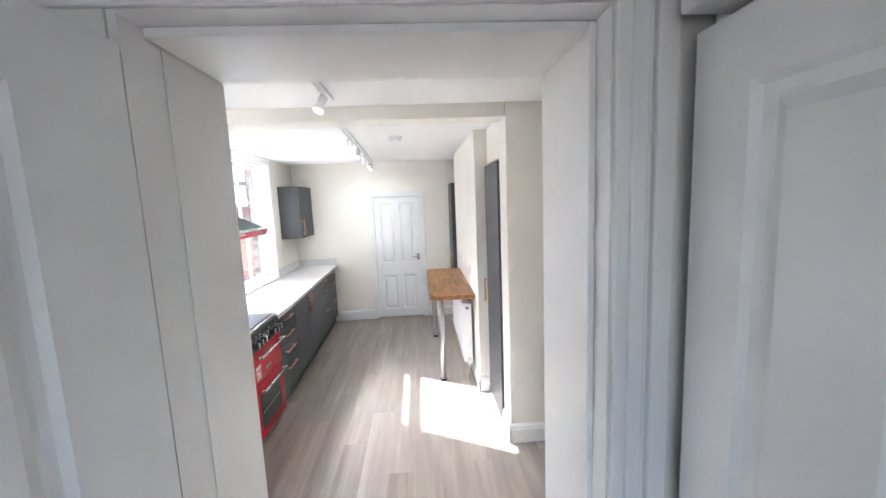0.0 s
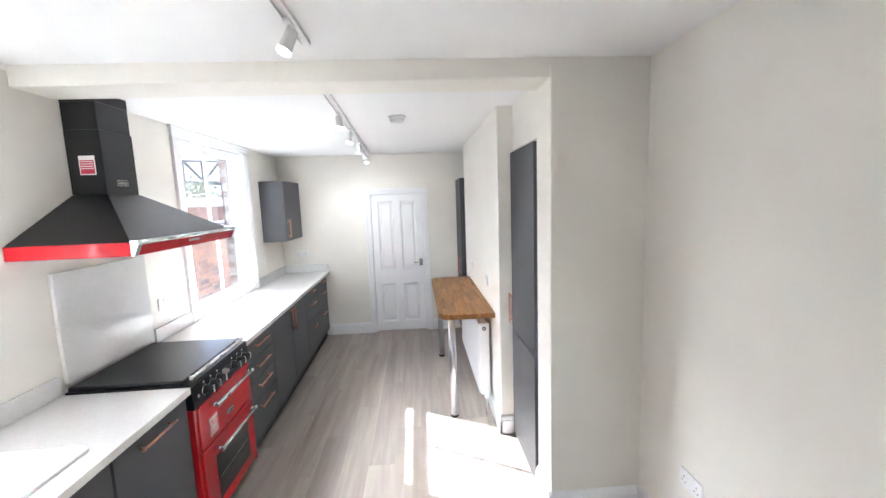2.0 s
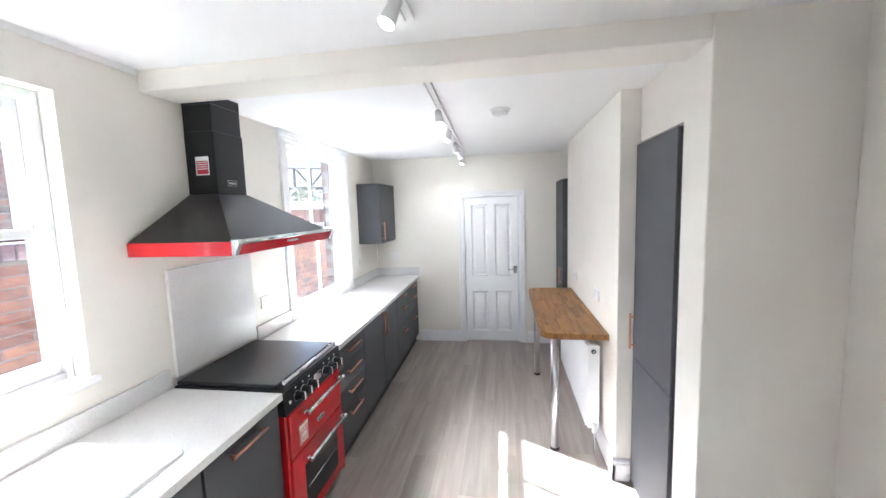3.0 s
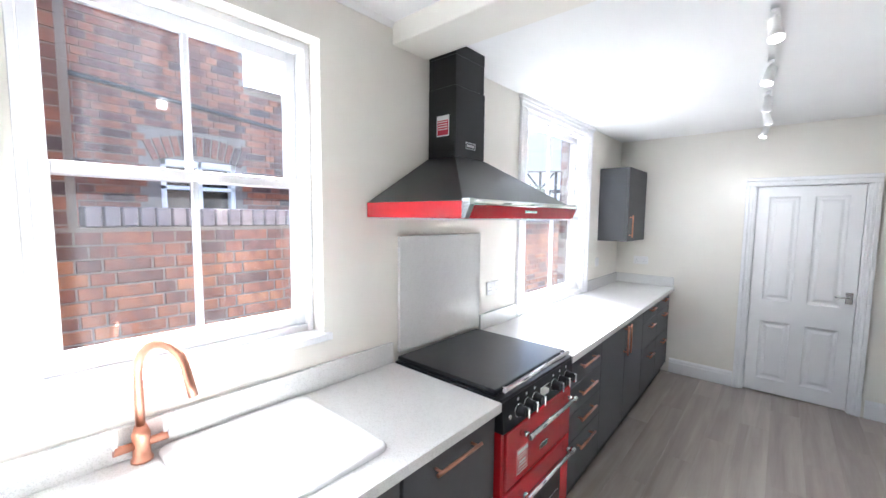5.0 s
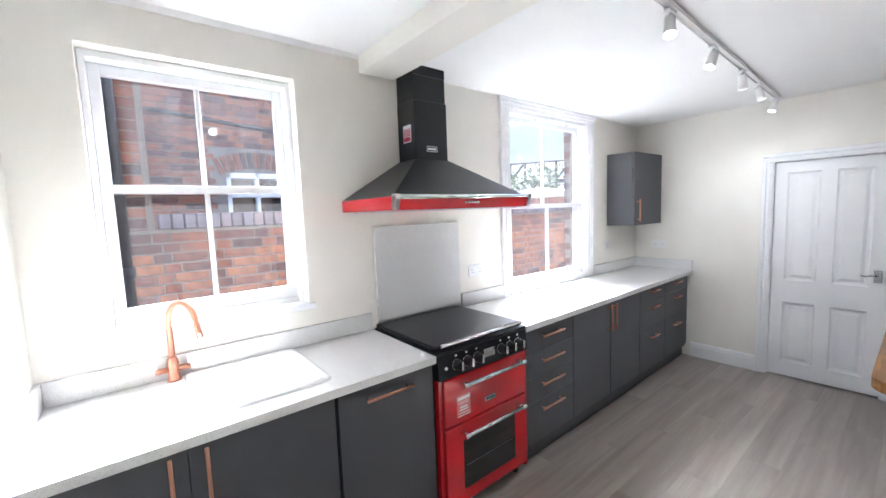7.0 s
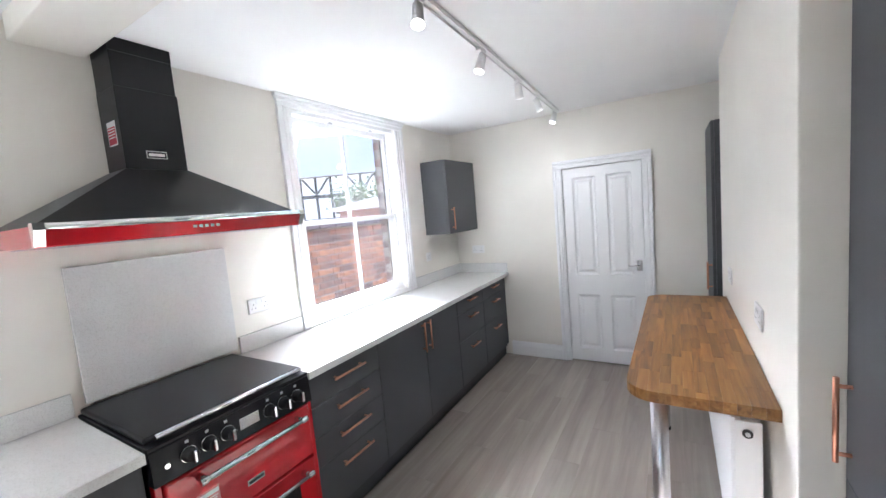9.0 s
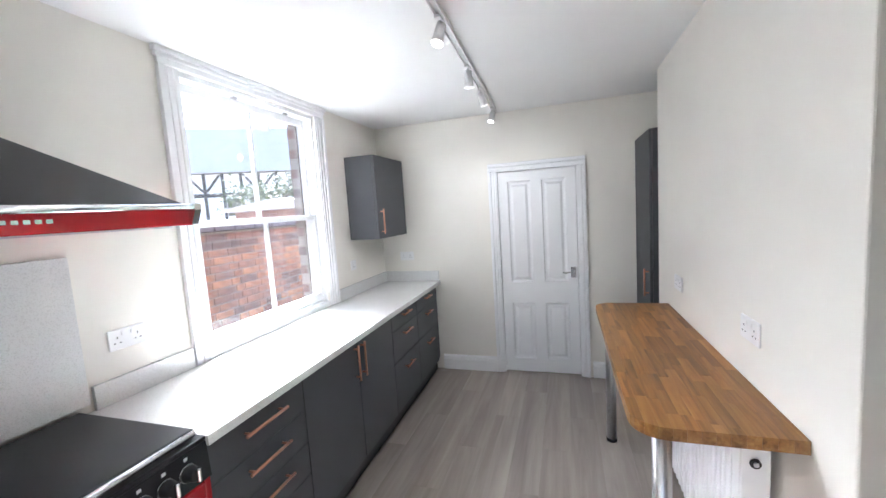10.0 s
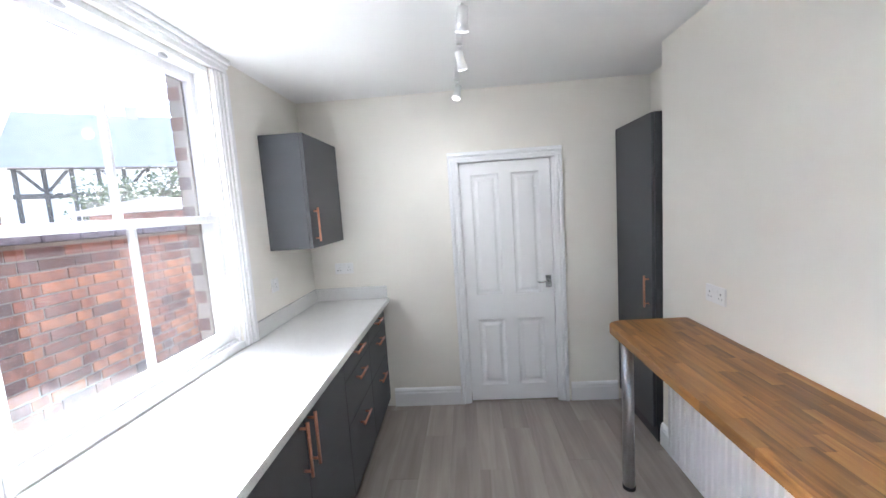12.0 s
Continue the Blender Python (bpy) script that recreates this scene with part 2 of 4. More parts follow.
def part(name, bm, mat, parent, label=""):
    """One mesh under a thing or under a part."""
    root = parent
    while root.parent:
        root = root.parent
    at = ORIGIN.get(root.name, Vector((0, 0, 0)))
    bmesh.ops.translate(bm, verts=bm.verts, vec=-at)
    ob = new(name, mesh_of(name, bm, mat))
    ob.parent = parent
    return tagged(ob, label)


def structure(name, bm, mat, label="", category=""):
    return tagged(new(name, mesh_of(name, bm, mat)), label, category or name.split("_")[0], kind="structure")


def solo(name, bm, mat, label, category, group=""):
    """A thing that is one mesh, with its origin at its own base."""
    lo = Vector([min(v.co[i] for v in bm.verts) for i in range(3)])
    hi = Vector([max(v.co[i] for v in bm.verts) for i in range(3)])
    at = Vector(((lo.x + hi.x) / 2, (lo.y + hi.y) / 2, lo.z))
    bmesh.ops.translate(bm, verts=bm.verts, vec=-at)
    ob = new(name, mesh_of(name, bm, mat))
    ob.location = at
    return tagged(ob, label, category, group)

# ---- structure ----
XW, YN, XE = -1.565, 6.15, 0.84          # west wall, north wall, east (table) wall
ZC, ZF = 2.44, 2.48                       # ceilings: back part, front part and hall


def wall_with_holes(x0, x1, y0, y1, z0, z1, holes, axis):
    """A wall slab along y (axis 1) or x (axis 0) with rectangular openings (from, to, sill, head)."""
    bm = bmesh.new()

    def put(a, b, c, d):
        if b - a > 1e-4 and d - c > 1e-4:
            box(bm, *((x0, x1, a, b, c, d) if axis == 1 else (a, b, y0, y1, c, d)))
    at, end = (y0, y1) if axis == 1 else (x0, x1)
    for a, b, sill, head in holes:
        put(at, a, z0, z1)
        put(a, b, z0, sill)
        put(a, b, head, z1)
        at = b
    put(at, end, z0, z1)
    return bm


W1 = (1.595, 2.42, 1.125, 2.29)
W2 = (4.045, 5.13, 0.93, 2.365)
structure("wall_west", wall_with_holes(-1.72, XW, 0.72, 6.45, -0.1, 2.75, [W1, W2], 1), WALL, "cream painted kitchen wall with two sash windows", "wall")
structure("wall_west_outer", wall_with_holes(-1.79, -1.722, -1.5, 6.45, -0.1, 3.2, [(1.42, 2.46, 1.06, 2.60), (4.06, 5.115, 0.86, 2.60)], 1), MORTAR, "outer brick leaf of the kitchen wall", "wall")
structure("wall_north", wall_with_holes(-1.565, 1.6, YN, 6.35, -0.1, 2.75, [(-0.385, 0.345, -0.1, 1.93)], 0), WALL, "cream painted end wall with a doorway", "wall")
structure("wall_south", wall_with_holes(-1.565, 1.46, 0.745, 1.07, -0.1, 2.75, [(-0.127, 0.664, -0.1, 2.156)], 0), WALL, "thick cream painted wall with a doorway", "wall")
structure("wall_south_boxing", boxed(-1.565, -0.90, 1.072, 1.372, -0.1, 2.6), WALL, "cream painted boxed-out wall beside the sink", "wall")
structure("wall_east", boxed(1.46, 1.62, 0.70, 6.35, -0.1, 2.75), WALL, "cream painted side wall", "wall")
structure("wall_pier", boxed(0.945, 1.459, 2.79, 3.02, -0.1, 2.60, bevel=0.006), WALL, "cream painted pier beside the opening", "wall")
structure("wall_chimney_breast", boxed(XE, 1.459, 3.60, 5.555, -0.1, 2.60, bevel=0.006), WALL, "cream painted chimney breast", "wall")
structure("wall_bulkhead", boxed(0.955, 1.459, 3.022, 3.598, 2.135, 2.60), WALL, "cream painted bulkhead above the tall cupboard", "wall")
structure("wall_bulkhead_north", boxed(1.05, 1.459, 5.557, 6.148, 2.08, 2.60), WALL, "cream painted wall above the tall cupboard", "wall")
structure("ceiling_beam", boxed(-1.564, 0.944, 2.79, 3.02, 2.385, 2.60, bevel=0.006), WALL, "cream painted boxed ceiling beam", "beam")
structure("ceiling", boxed(-1.72, 1.6, 3.021, 6.35, ZC, 2.62), CEIL, "white painted kitchen ceiling", "ceiling")
structure("ceiling_front", boxed(-1.72, 1.6, 0.9, 2.789, ZF, 2.62), CEIL, "white painted ceiling over the sink", "ceiling")
structure("ceiling_hall", boxed(-1.2, 1.3, -1.5, 0.744, 2.50, 2.62), CEIL, "white painted hall ceiling", "ceiling")
# Slab added out of view above walls and ceilings to keep sky light from leaking in.
structure("roof_slab", boxed(-2.0, 1.8, -1.6, 6.6, 2.76, 2.95), MORTAR, "unseen slab over walls and ceilings that stops light leaks", "roof")
# Panel added out of sight behind the closed door to stop sky showing round it.
structure("wall_beyond_door", boxed(-1.0, 1.0, 6.36, 6.5, -0.1, 2.75), HALL, "unseen panel blocking sky light behind the end door", "wall")
structure("wall_hall_west", boxed(-1.2, -0.98, -1.5, 0.744, -0.1, 2.75), HALL, "white painted hall wall", "wall")
# Unseen opening added in this wall so sky light reaches the hall.
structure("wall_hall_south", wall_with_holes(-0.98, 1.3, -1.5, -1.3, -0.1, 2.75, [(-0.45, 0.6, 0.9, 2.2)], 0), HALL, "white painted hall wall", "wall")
structure("wall_hall_east", boxed(0.835, 1.0, -1.3, 0.744, -0.1, 2.75), HALL, "white painted hall wall", "wall")
structure("ceiling_cornice", prismed([(XW, ZF), (XW, ZF - 0.022), (XW + 0.006, ZF - 0.022), (XW + 0.022, ZF)], 1, 1.374, 2.788), CEIL, "thin white bead along the ceiling", "cornice")

SKIRT = [(0, 0), (0.018, 0), (0.018, 0.105), (0.014, 0.115), (0.014, 0.128), (0.008, 0.140), (0.0, 0.148)]


def skirting(name, x0, y0, x1, y1, nx, ny, label="white gloss moulded skirting board"):
    """A moulded board from one point of the floor to another, standing out along (nx, ny)."""
    bm = bmesh.new()
    ends = [[bm.verts.new((x + nx * d, y + ny * d, z + 0.001)) for d, z in SKIRT] for x, y in ((x0, y0), (x1, y1))]
    n = len(SKIRT)
    for i in range(n):
        bm.faces.new((ends[0][i], ends[0][(i + 1) % n], ends[1][(i + 1) % n], ends[1][i]))
    bm.faces.new(ends[0][::-1])
    bm.faces.new(ends[1])
    return structure(name, bm, GLOSS, label, "baseboard")


skirting("baseboard_north_west", -0.985, YN, -0.448, YN, 0, -1)
skirting("baseboard_north_east", 0.427, YN, 0.785, YN, 0, -1)
skirting("baseboard_chimney", XE, 3.582, XE, 5.556, -1, 0)
skirting("baseboard_chimney_end", XE - 0.018, 3.60, 0.925, 3.60, 0, -1)
skirting("baseboard_pier", 0.927, 2.79, 1.442, 2.79, 0, -1)
skirting("baseboard_pier_end", 0.945, 2.772, 0.945, 3.02, -1, 0)
skirting("baseboard_east", 1.46, 1.09, 1.46, 2.79, -1, 0)
skirting("baseboard_south", 0.80, 1.07, 1.46, 1.07, 0, 1)


def sash_window(name, w, xs, label, sill_nose=True):
    """A box sash window two panes over two, in the opening w, its inner sash face at xs."""
    y0, y1, z0, z1 = w
    win = tagged(new(name), label, "window", kind="structure")
    zm = {"window_1": 1.735, "window_2": 1.605}[name]
    yc = (y0 + y1) / 2
    jw, sw = {"window_1": (0.024, 0.042), "window_2": (0.014, 0.034)}[name]      # jamb and stile widths
    bm = bmesh.new()
    for a, b in ((y0 + 0.002, y0 + jw), (y1 - jw, y1 - 0.002)):
        box(bm, xs - 0.10, xs + 0.025, a, b, z0 + 0.002, z1 - 0.002, 0.003)
    box(bm, xs - 0.10, xs + 0.025, y0 + jw, y1 - jw, z1 - 0.03, z1 - 0.002, 0.003)
    box(bm, xs - 0.12, xs + 0.015, y0 + jw, y1 - jw, z0 + 0.002, z0 + 0.03, 0.003)
    part("window_frame", bm, GLOSS, win, "white gloss box frame")
    a, b = y0 + jw + 0.001, y1 - jw - 0.001
    for nm, lo, hi, x1, foot in (("lower_sash", z0 + 0.031, zm + 0.018, xs, 0.06), ("upper_sash", zm - 0.018, z1 - 0.031, xs - 0.046, 0.036)):
        x0 = x1 - 0.04
        head = 0.036 if nm == "lower_sash" else 0.045
        bm = bmesh.new()
        box(bm, x0, x1, a, a + sw, lo, hi, 0.003)
        box(bm, x0, x1, b - sw, b, lo, hi, 0.003)
        box(bm, x0, x1, a + sw, b - sw, lo, lo + foot, 0.003)
        box(bm, x0, x1, a + sw, b - sw, hi - head, hi, 0.003)
        box(bm, x0 + 0.006, x1 - 0.004, yc - 0.010, yc + 0.010, lo + foot, hi - head, 0.004)
        sash = part(nm, bm, GLOSS, win)
        for p, q in ((a + sw - 0.002, yc - 0.008), (yc + 0.008, b - sw + 0.002)):
            pane = part("pane", boxed(x0 + 0.016, x0 + 0.020, p, q, lo + foot - 0.003, hi - head + 0.003), GLASS, sash, "clear glass pane")
            pane.visible_shadow = False
    return win


win1 = sash_window("window_1", W1, -1.665, "white wooden sash window above the sink, plastered reveal")
bm = boxed(-1.66, XW + 0.022, W1[0] - 0.03, W1[1] + 0.03, W1[2] - 0.028, W1[2] + 0.003, 0.006)
part("window_sill", bm, GLOSS, win1, "white gloss sill board")
win2 = sash_window("window_2", W2, -1.60, "tall white wooden sash window with fluted architrave")
for y, out in ((W2[0], -1), (W2[1], 1)):
    bm = bmesh.new()
    for k, (d0, d1, t) in enumerate(((0.0, 0.106, 0.014), (0.076, 0.110, 0.026), (0.046, 0.064, 0.021), (0.014, 0.032, 0.019))):
        p, q = sorted((y + out * d0, y + out * d1))
        box(bm, XW + 0.0005 * k, XW + t, p, q, 0.908, 2.36 - 0.001 * k, 0.004)
    part("architrave", bm, GLOSS, win2, "white fluted window architrave")
bm = boxed(XW, XW + 0.020, W2[0] - 0.108, W2[1] + 0.112, 2.361, 2.425, 0.004)
box(bm, XW, XW + 0.034, W2[0] - 0.125, W2[1] + 0.135, 2.412, 2.4385, 0.006)
box(bm, XW, XW + 0.026, W2[0] - 0.115, W2[1] + 0.122, 2.39, 2.411, 0.005)
part("head_moulding", bm, GLOSS, win2, "white moulded window head")
part("window_sill", boxed(-1.64, XW + 0.006, W2[0], W2[1], 0.908, 0.945, 0.005), GLOSS, win2, "white gloss sill")
for y in (4.42, 4.86):
    part("sash_stop", boxed(-1.606, -1.590, y - 0.02, y + 0.02, 2.318, 2.332, 0.003), STEEL, win2, "small metal sash fitting")


def panel_door(name, x0, x1, z0, z1, yf, th, label, mat, face=-1, st=0.105):
    """A four-panel door in the x-z plane; its shown face at yf looks along face * y. Returns the leaf's Empty."""
    d = tagged(new(name), label, "door", kind="structure")
    w, h = x1 - x0, z1 - z0
    mu = 0.095
    zr = [z0, z0 + h * 0.068, z0 + h * 0.353, z0 + h * 0.457, z0 + h * 0.953, z1]
    back = yf - face * th
    ya, yb = sorted((yf, back))
    bm = bmesh.new()
    xm = (x0 + x1) / 2
    for a, b in ((x0, x0 + st), (x1 - st, x1)):
        box(bm, a, b, ya, yb, z0, z1)
    box(bm, xm - mu / 2, xm + mu / 2, ya, yb, zr[1], zr[4])
    for a, b in ((x0 + st, xm - mu / 2), (xm + mu / 2, x1 - st)):
        for c, e in ((zr[0], zr[1]), (zr[2], zr[3]), (zr[4], zr[5])):
            box(bm, a, b, ya, yb, c, e)
    box(bm, xm - mu / 2, xm + mu / 2, ya, yb, zr[0], zr[1])
    box(bm, xm - mu / 2, xm + mu / 2, ya, yb, zr[4], zr[5])
    part("door_leaf", bm, mat, d)
    for a, b in ((x0 + st, xm - mu / 2), (xm + mu / 2, x1 - st)):
        for c, e in ((zr[1], zr[2]), (zr[3], zr[4])):
            bm = bmesh.new()
            rings = []
            for inset, depth in ((0.0, 0.0), (0.010, 0.010), (0.022, 0.013), (0.030, 0.013), (0.050, 0.004), (0.052, 0.004)):
                y = yf - face * depth
                rings.append([bm.verts.new((p, y, q)) for p, q in ((a + inset, c + inset), (b - inset, c + inset), (b - inset, e - inset), (a + inset, e - inset))])
            for r, s in zip(rings, rings[1:]):
                for k in range(4):
                    bm.faces.new((r[k], r[(k + 1) % 4], s[(k + 1) % 4], s[k]))
            bm.faces.new(rings[-1])
            yk = yf - face * 0.025
            rb = [bm.verts.new((p, yk, q)) for p, q in ((a, c), (b, c), (b, e), (a, e))]
            for k in range(4):
                bm.faces.new((rb[k], rb[(k + 1) % 4], rings[0][(k + 1) % 4], rings[0][k]))
            bm.faces.new(rb[::-1])
            part("panel", bm, mat, d)
    return d


def architrave(parent, x0, x1, z1, yf, width, face, mat, z0=0.001, both=True):
    """Moulded frame round a doorway: two uprights and a head, standing out from yf along face * y."""
    for nm, (a, b, c, e) in (("upright", (x0 - width, x0, z0, z1)), ("upright", (x1, x1 + width, z0, z1)), ("head", (x0 - width, x1 + width, z1, z1 + width))):
        if a < x0 - 1e-6 and nm == "upright" and not both:
            continue
        bm = bmesh.new()
        for k, (s, t) in enumerate(((0.0, 0.012), (0.25, 0.018), (0.62, 0.026))):
            aa, bb, cc, ee = a, b, c, e
            if nm == "head":
                cc = c + s * width
                ee = e - (0 if k != 1 else width * 0.45)
            elif a < x0 - 1e-6 and b <= x0:
                bb = b - s * width
                aa = a + (0 if k != 1 else width * 0.45)
            else:
                aa = a + s * width
                bb = b - (0 if k != 1 else width * 0.45)
            ya, yb = sorted((yf + face * 0.0004 * k, yf + face * t))
            box(bm, aa, bb, ya, yb, cc, ee, 0.004)
        part("architrave_" + nm, bm, mat, parent, "white moulded architrave")


door1 = panel_door("door_1", -0.36, 0.322, 0.012, 1.905, 6.170, 0.04, "closed white four-panel door with chrome lever", GLOSS, -1, 0.085)
bm = boxed(-0.384, -0.364, 6.152, 6.30, 0.001, 1.928)
box(bm, 0.326, 0.344, 6.152, 6.30, 0.001, 1.928)
box(bm, -0.364, 0.326, 6.152, 6.30, 1.909, 1.928)
part("door_lining", bm, GLOSS, door1)
architrave(door1, -0.372, 0.334, 1.913, YN, 0.072, -1, GLOSS)
bm = boxed(0.260, 0.304, 6.160, 6.1695, 0.918, 1.016, 0.003)
tube(bm, [(0.284, 6.162, 0.975), (0.284, 6.118, 0.975)], 0.010)
tube(bm, [(0.286, 6.120, 0.975), (0.25, 6.116, 0.978), (0.22, 6.117, 0.968), (0.190, 6.122, 0.974)], [0.010, 0.009, 0.008, 0.007])
part("door_handle", bm, CHROME, door1, "chrome lever on a square backplate")

lining = tagged(new("door_frame_hall"), "white painted deep door lining and architrave", "door frame", kind="structure")
bm = boxed(-0.126, -0.112, 0.749, 1.068, 0.001, 2.154)
box(bm, 0.660, 0.6635, 0.7465, 1.068, 0.001, 2.154)
box(bm, -0.112, 0.660, 0.7465, 1.068, 2.150, 2.154)
part("lining", bm, HALL, lining)
bm = boxed(0.646, 0.6598, 0.800, 1.0675, 0.001, 2.149, 0.003)
part("door_stop", bm, HALL, lining, "white rebated door stop")
part("door_stop", boxed(-0.1115, -0.1085, 0.847, 1.0675, 0.001, 2.1325, 0.001), HALL, lining, "white rebated door stop")
part("door_stop", boxed(-0.1080, 0.6455, 0.800, 1.0675, 2.133, 2.1495, 0.003), HALL, lining, "white rebated door stop")
architrave(lining, -0.118, 0.663, 2.152, 0.7445, 0.098, -1, HALL, both=False)

# ---- hall doors ----
door2 = panel_door("door_2", 0.0, 0.74, 0.012, 2.10, 0.0, 0.04, "open white panelled hall door", HALL, 1, 0.165)
door2.matrix_world = pose(-0.106, 0.737, 0, 0, 0, -94)
door3 = panel_door("door_3", 0.0, 0.76, 0.012, 2.085, 0.0, 0.04, "white panelled hall cupboard door", HALL, 1)
door3.matrix_world = pose(0.776, -0.055, 0, 0, 0, 90)
structure("trim_hall", boxed(0.735, 0.834, -0.25, 0.69, 2.105, 2.20, 0.006), HALL, "white painted head over the cupboard door", "trim")

# ---- base units ----
XF = -0.957          # face of the doors
RUN = dict(turn=0.85, pivot=(XF, 3.455, 0))


def bar_handle(parent, a, b, out, mat=COPPER, r=0.0065, stand=0.030):
    """A round bar from a to b on two posts, standing off along out."""
    a, b, out = Vector(a), Vector(b), Vector(out)
    d = (b - a).normalized()
    bm = tubed([a + out * stand, b + out * stand], r)
    for p in (a + d * 0.022, b - d * 0.022):
        tube(bm, [p + out * 0.0005, p + out * stand], r * 0.8)
    return part("handle", bm, mat, parent, "brushed copper bar handle")


def base_unit(y0, y1, fronts, label, category, run=True, group="base units", top=0.868):
    u = thing("base_unit", (XF - 0.28, (y0 + y1) / 2, 0), label, category, group, **(RUN if run else {}))
    part("carcass", boxed(-1.54, XF - 0.021, y0 + 0.001, y1 - 0.001, 0.13, top), GREY, u)
    part("plinth", boxed(XF - 0.075, XF - 0.058, y0 + 0.0005, y1 - 0.0005, 0.001, 0.129), PLINTH, u, "dark recessed plinth")
    for kind, a, b, c, d, handle in fronts:
        f = part(kind, boxed(XF - 0.019, XF, a + 0.0018, b - 0.0018, c + 0.0018, d - 0.0018, 0.0015, 1), GREY, u)
        hy, hz, length, vertical = handle
        if vertical:
            bar_handle(f, (XF, hy, hz - length / 2), (XF, hy, hz + length / 2), (1, 0, 0))
        else:
            bar_handle(f, (XF, hy - length / 2, hz), (XF, hy + length / 2, hz), (1, 0, 0))
    return u


def drawers(y0, y1, levels, length=0.2):
    return [("drawer_front", y0, y1, c, d, ((y0 + y1) / 2, h, length, False)) for c, d, h in levels]


FOUR = ((0.135, 0.40, 0.345), (0.40, 0.555, 0.505), (0.555, 0.712, 0.655), (0.712, 0.868, 0.808))
THREE = ((0.135, 0.51, 0.425), (0.51, 0.745, 0.690), (0.745, 0.868, 0.832))
base_unit(1.376, 2.285, [("door", 1.376, 1.785, 0.135, 0.868, (1.735, 0.745, 0.22, True)), ("door", 1.785, 2.285, 0.135, 0.868, (1.835, 0.745, 0.22, True))],
          "graphite grey sink unit with two copper-handled doors", "cabinet", False, top=0.69)
base_unit(2.295, 2.778, [("door", 2.295, 2.778, 0.135, 0.868, (2.532, 0.808, 0.235, False))], "graphite grey unit with one horizontal copper handle", "cabinet", False)
base_unit(3.458, 3.975, drawers(3.458, 3.975, FOUR, 0.23), "graphite grey unit of four drawers beside the cooker", "drawer unit")
base_unit(3.975, 4.985, [("door", 3.975, 4.490, 0.135, 0.868, (4.452, 0.745, 0.21, True)), ("door", 4.490, 4.985, 0.135, 0.868, (4.528, 0.745, 0.21, True))],
          "graphite grey two-door unit with long copper handles", "cabinet")
base_unit(4.985, 5.50, drawers(4.985, 5.50, THREE, 0.16), "graphite grey unit of three deep drawers", "drawer unit")
base_unit(5.50, 6.12, drawers(5.50, 6.02, THREE, 0.16), "graphite grey unit of three drawers against the end wall", "drawer unit")

# ---- worktops ----
SINK = (-1.538, -1.028, 1.832, 2.312)
top1 = thing("worktop", (-1.25, 2.08, 0.869), "white quartz worktop with sink cut-out", "worktop")
bm = bmesh.new()
xs_ = (-1.563, SINK[0] + 0.02, SINK[1] - 0.02, -0.932)
ys_ = (1.374, SINK[2] + 0.02, SINK[3] - 0.02, 2.783)
grid = {(p, q, r): bm.verts.new((xs_[p], ys_[q], r)) for p in range(4) for q in range(4) for r in (0.870, 0.905)}
cells = [(p, q) for p in range(3) for q in range(3) if (p, q) != (1, 1)]
for p, q in cells:
    for r in (0.870, 0.905):
        bm.faces.new([grid[p, q, r], grid[p + 1, q, r], grid[p + 1, q + 1, r], grid[p, q + 1, r]])
    for (e0, e1), nb in ((((p, q), (p + 1, q)), (p, q - 1)), (((p, q + 1), (p + 1, q + 1)), (p, q + 1)), (((p, q), (p, q + 1)), (p - 1, q)), (((p + 1, q), (p + 1, q + 1)), (p + 1, q))):
        if nb not in cells:
            bm.faces.new([grid[(*e0, 0.870)], grid[(*e1, 0.870)], grid[(*e1, 0.905)], grid[(*e0, 0.905)]])
part("slab", bm, QUARTZ, top1, "white quartz slab round the sink")
part("upstand", boxed(-1.563, -1.545, 1.392, 2.783, 0.9055, 1.003, 0.002), QUARTZ, top1, "white quartz upstand")
part("upstand", boxed(-1.563, -0.94, 1.374, 1.391, 0.9055, 1.003, 0.002), QUARTZ, top1, "white quartz upstand")
top2 = thing("worktop", (-1.25, 4.79, 0.869), "long white quartz worktop under the garden window", "worktop")
k = math.tan(radians(0.85))
bm = prismed([(-1.563, 3.452), (-0.934, 3.452), (-0.934 - k * 2.68, 6.146), (-1.563, 6.146)], 2, 0.870, 0.905)
part("slab", bm, QUARTZ, top2)
for x1, y0, y1 in ((-1.545, 3.500, 3.93), (-1.545, 5.254, 6.128), (-0.984, 6.129, 6.147)):
    part("upstand", boxed(-1.563, x1, y0, y1, 0.9055, 1.003, 0.002), QUARTZ, top2, "white quartz upstand")
solo("splashback", boxed(-1.563, -1.545, 2.823, 3.483, 0.94, 1.513, 0.002), QUARTZ, "white quartz splashback behind the cooker", "splashback")

# ---- sink and tap ----


def rounded(x0, x1, y0, y1, r, n=5):
    pts = []
    for cx, cy, a0 in ((x1 - r, y1 - r, 0), (x0 + r, y1 - r, 90), (x0 + r, y0 + r, 180), (x1 - r, y0 + r, 270)):
        for i in range(n + 1):
            a = radians(a0 + 90 * i / n)
            pts.append((cx + r * math.cos(a), cy + r * math.sin(a)))
    return pts


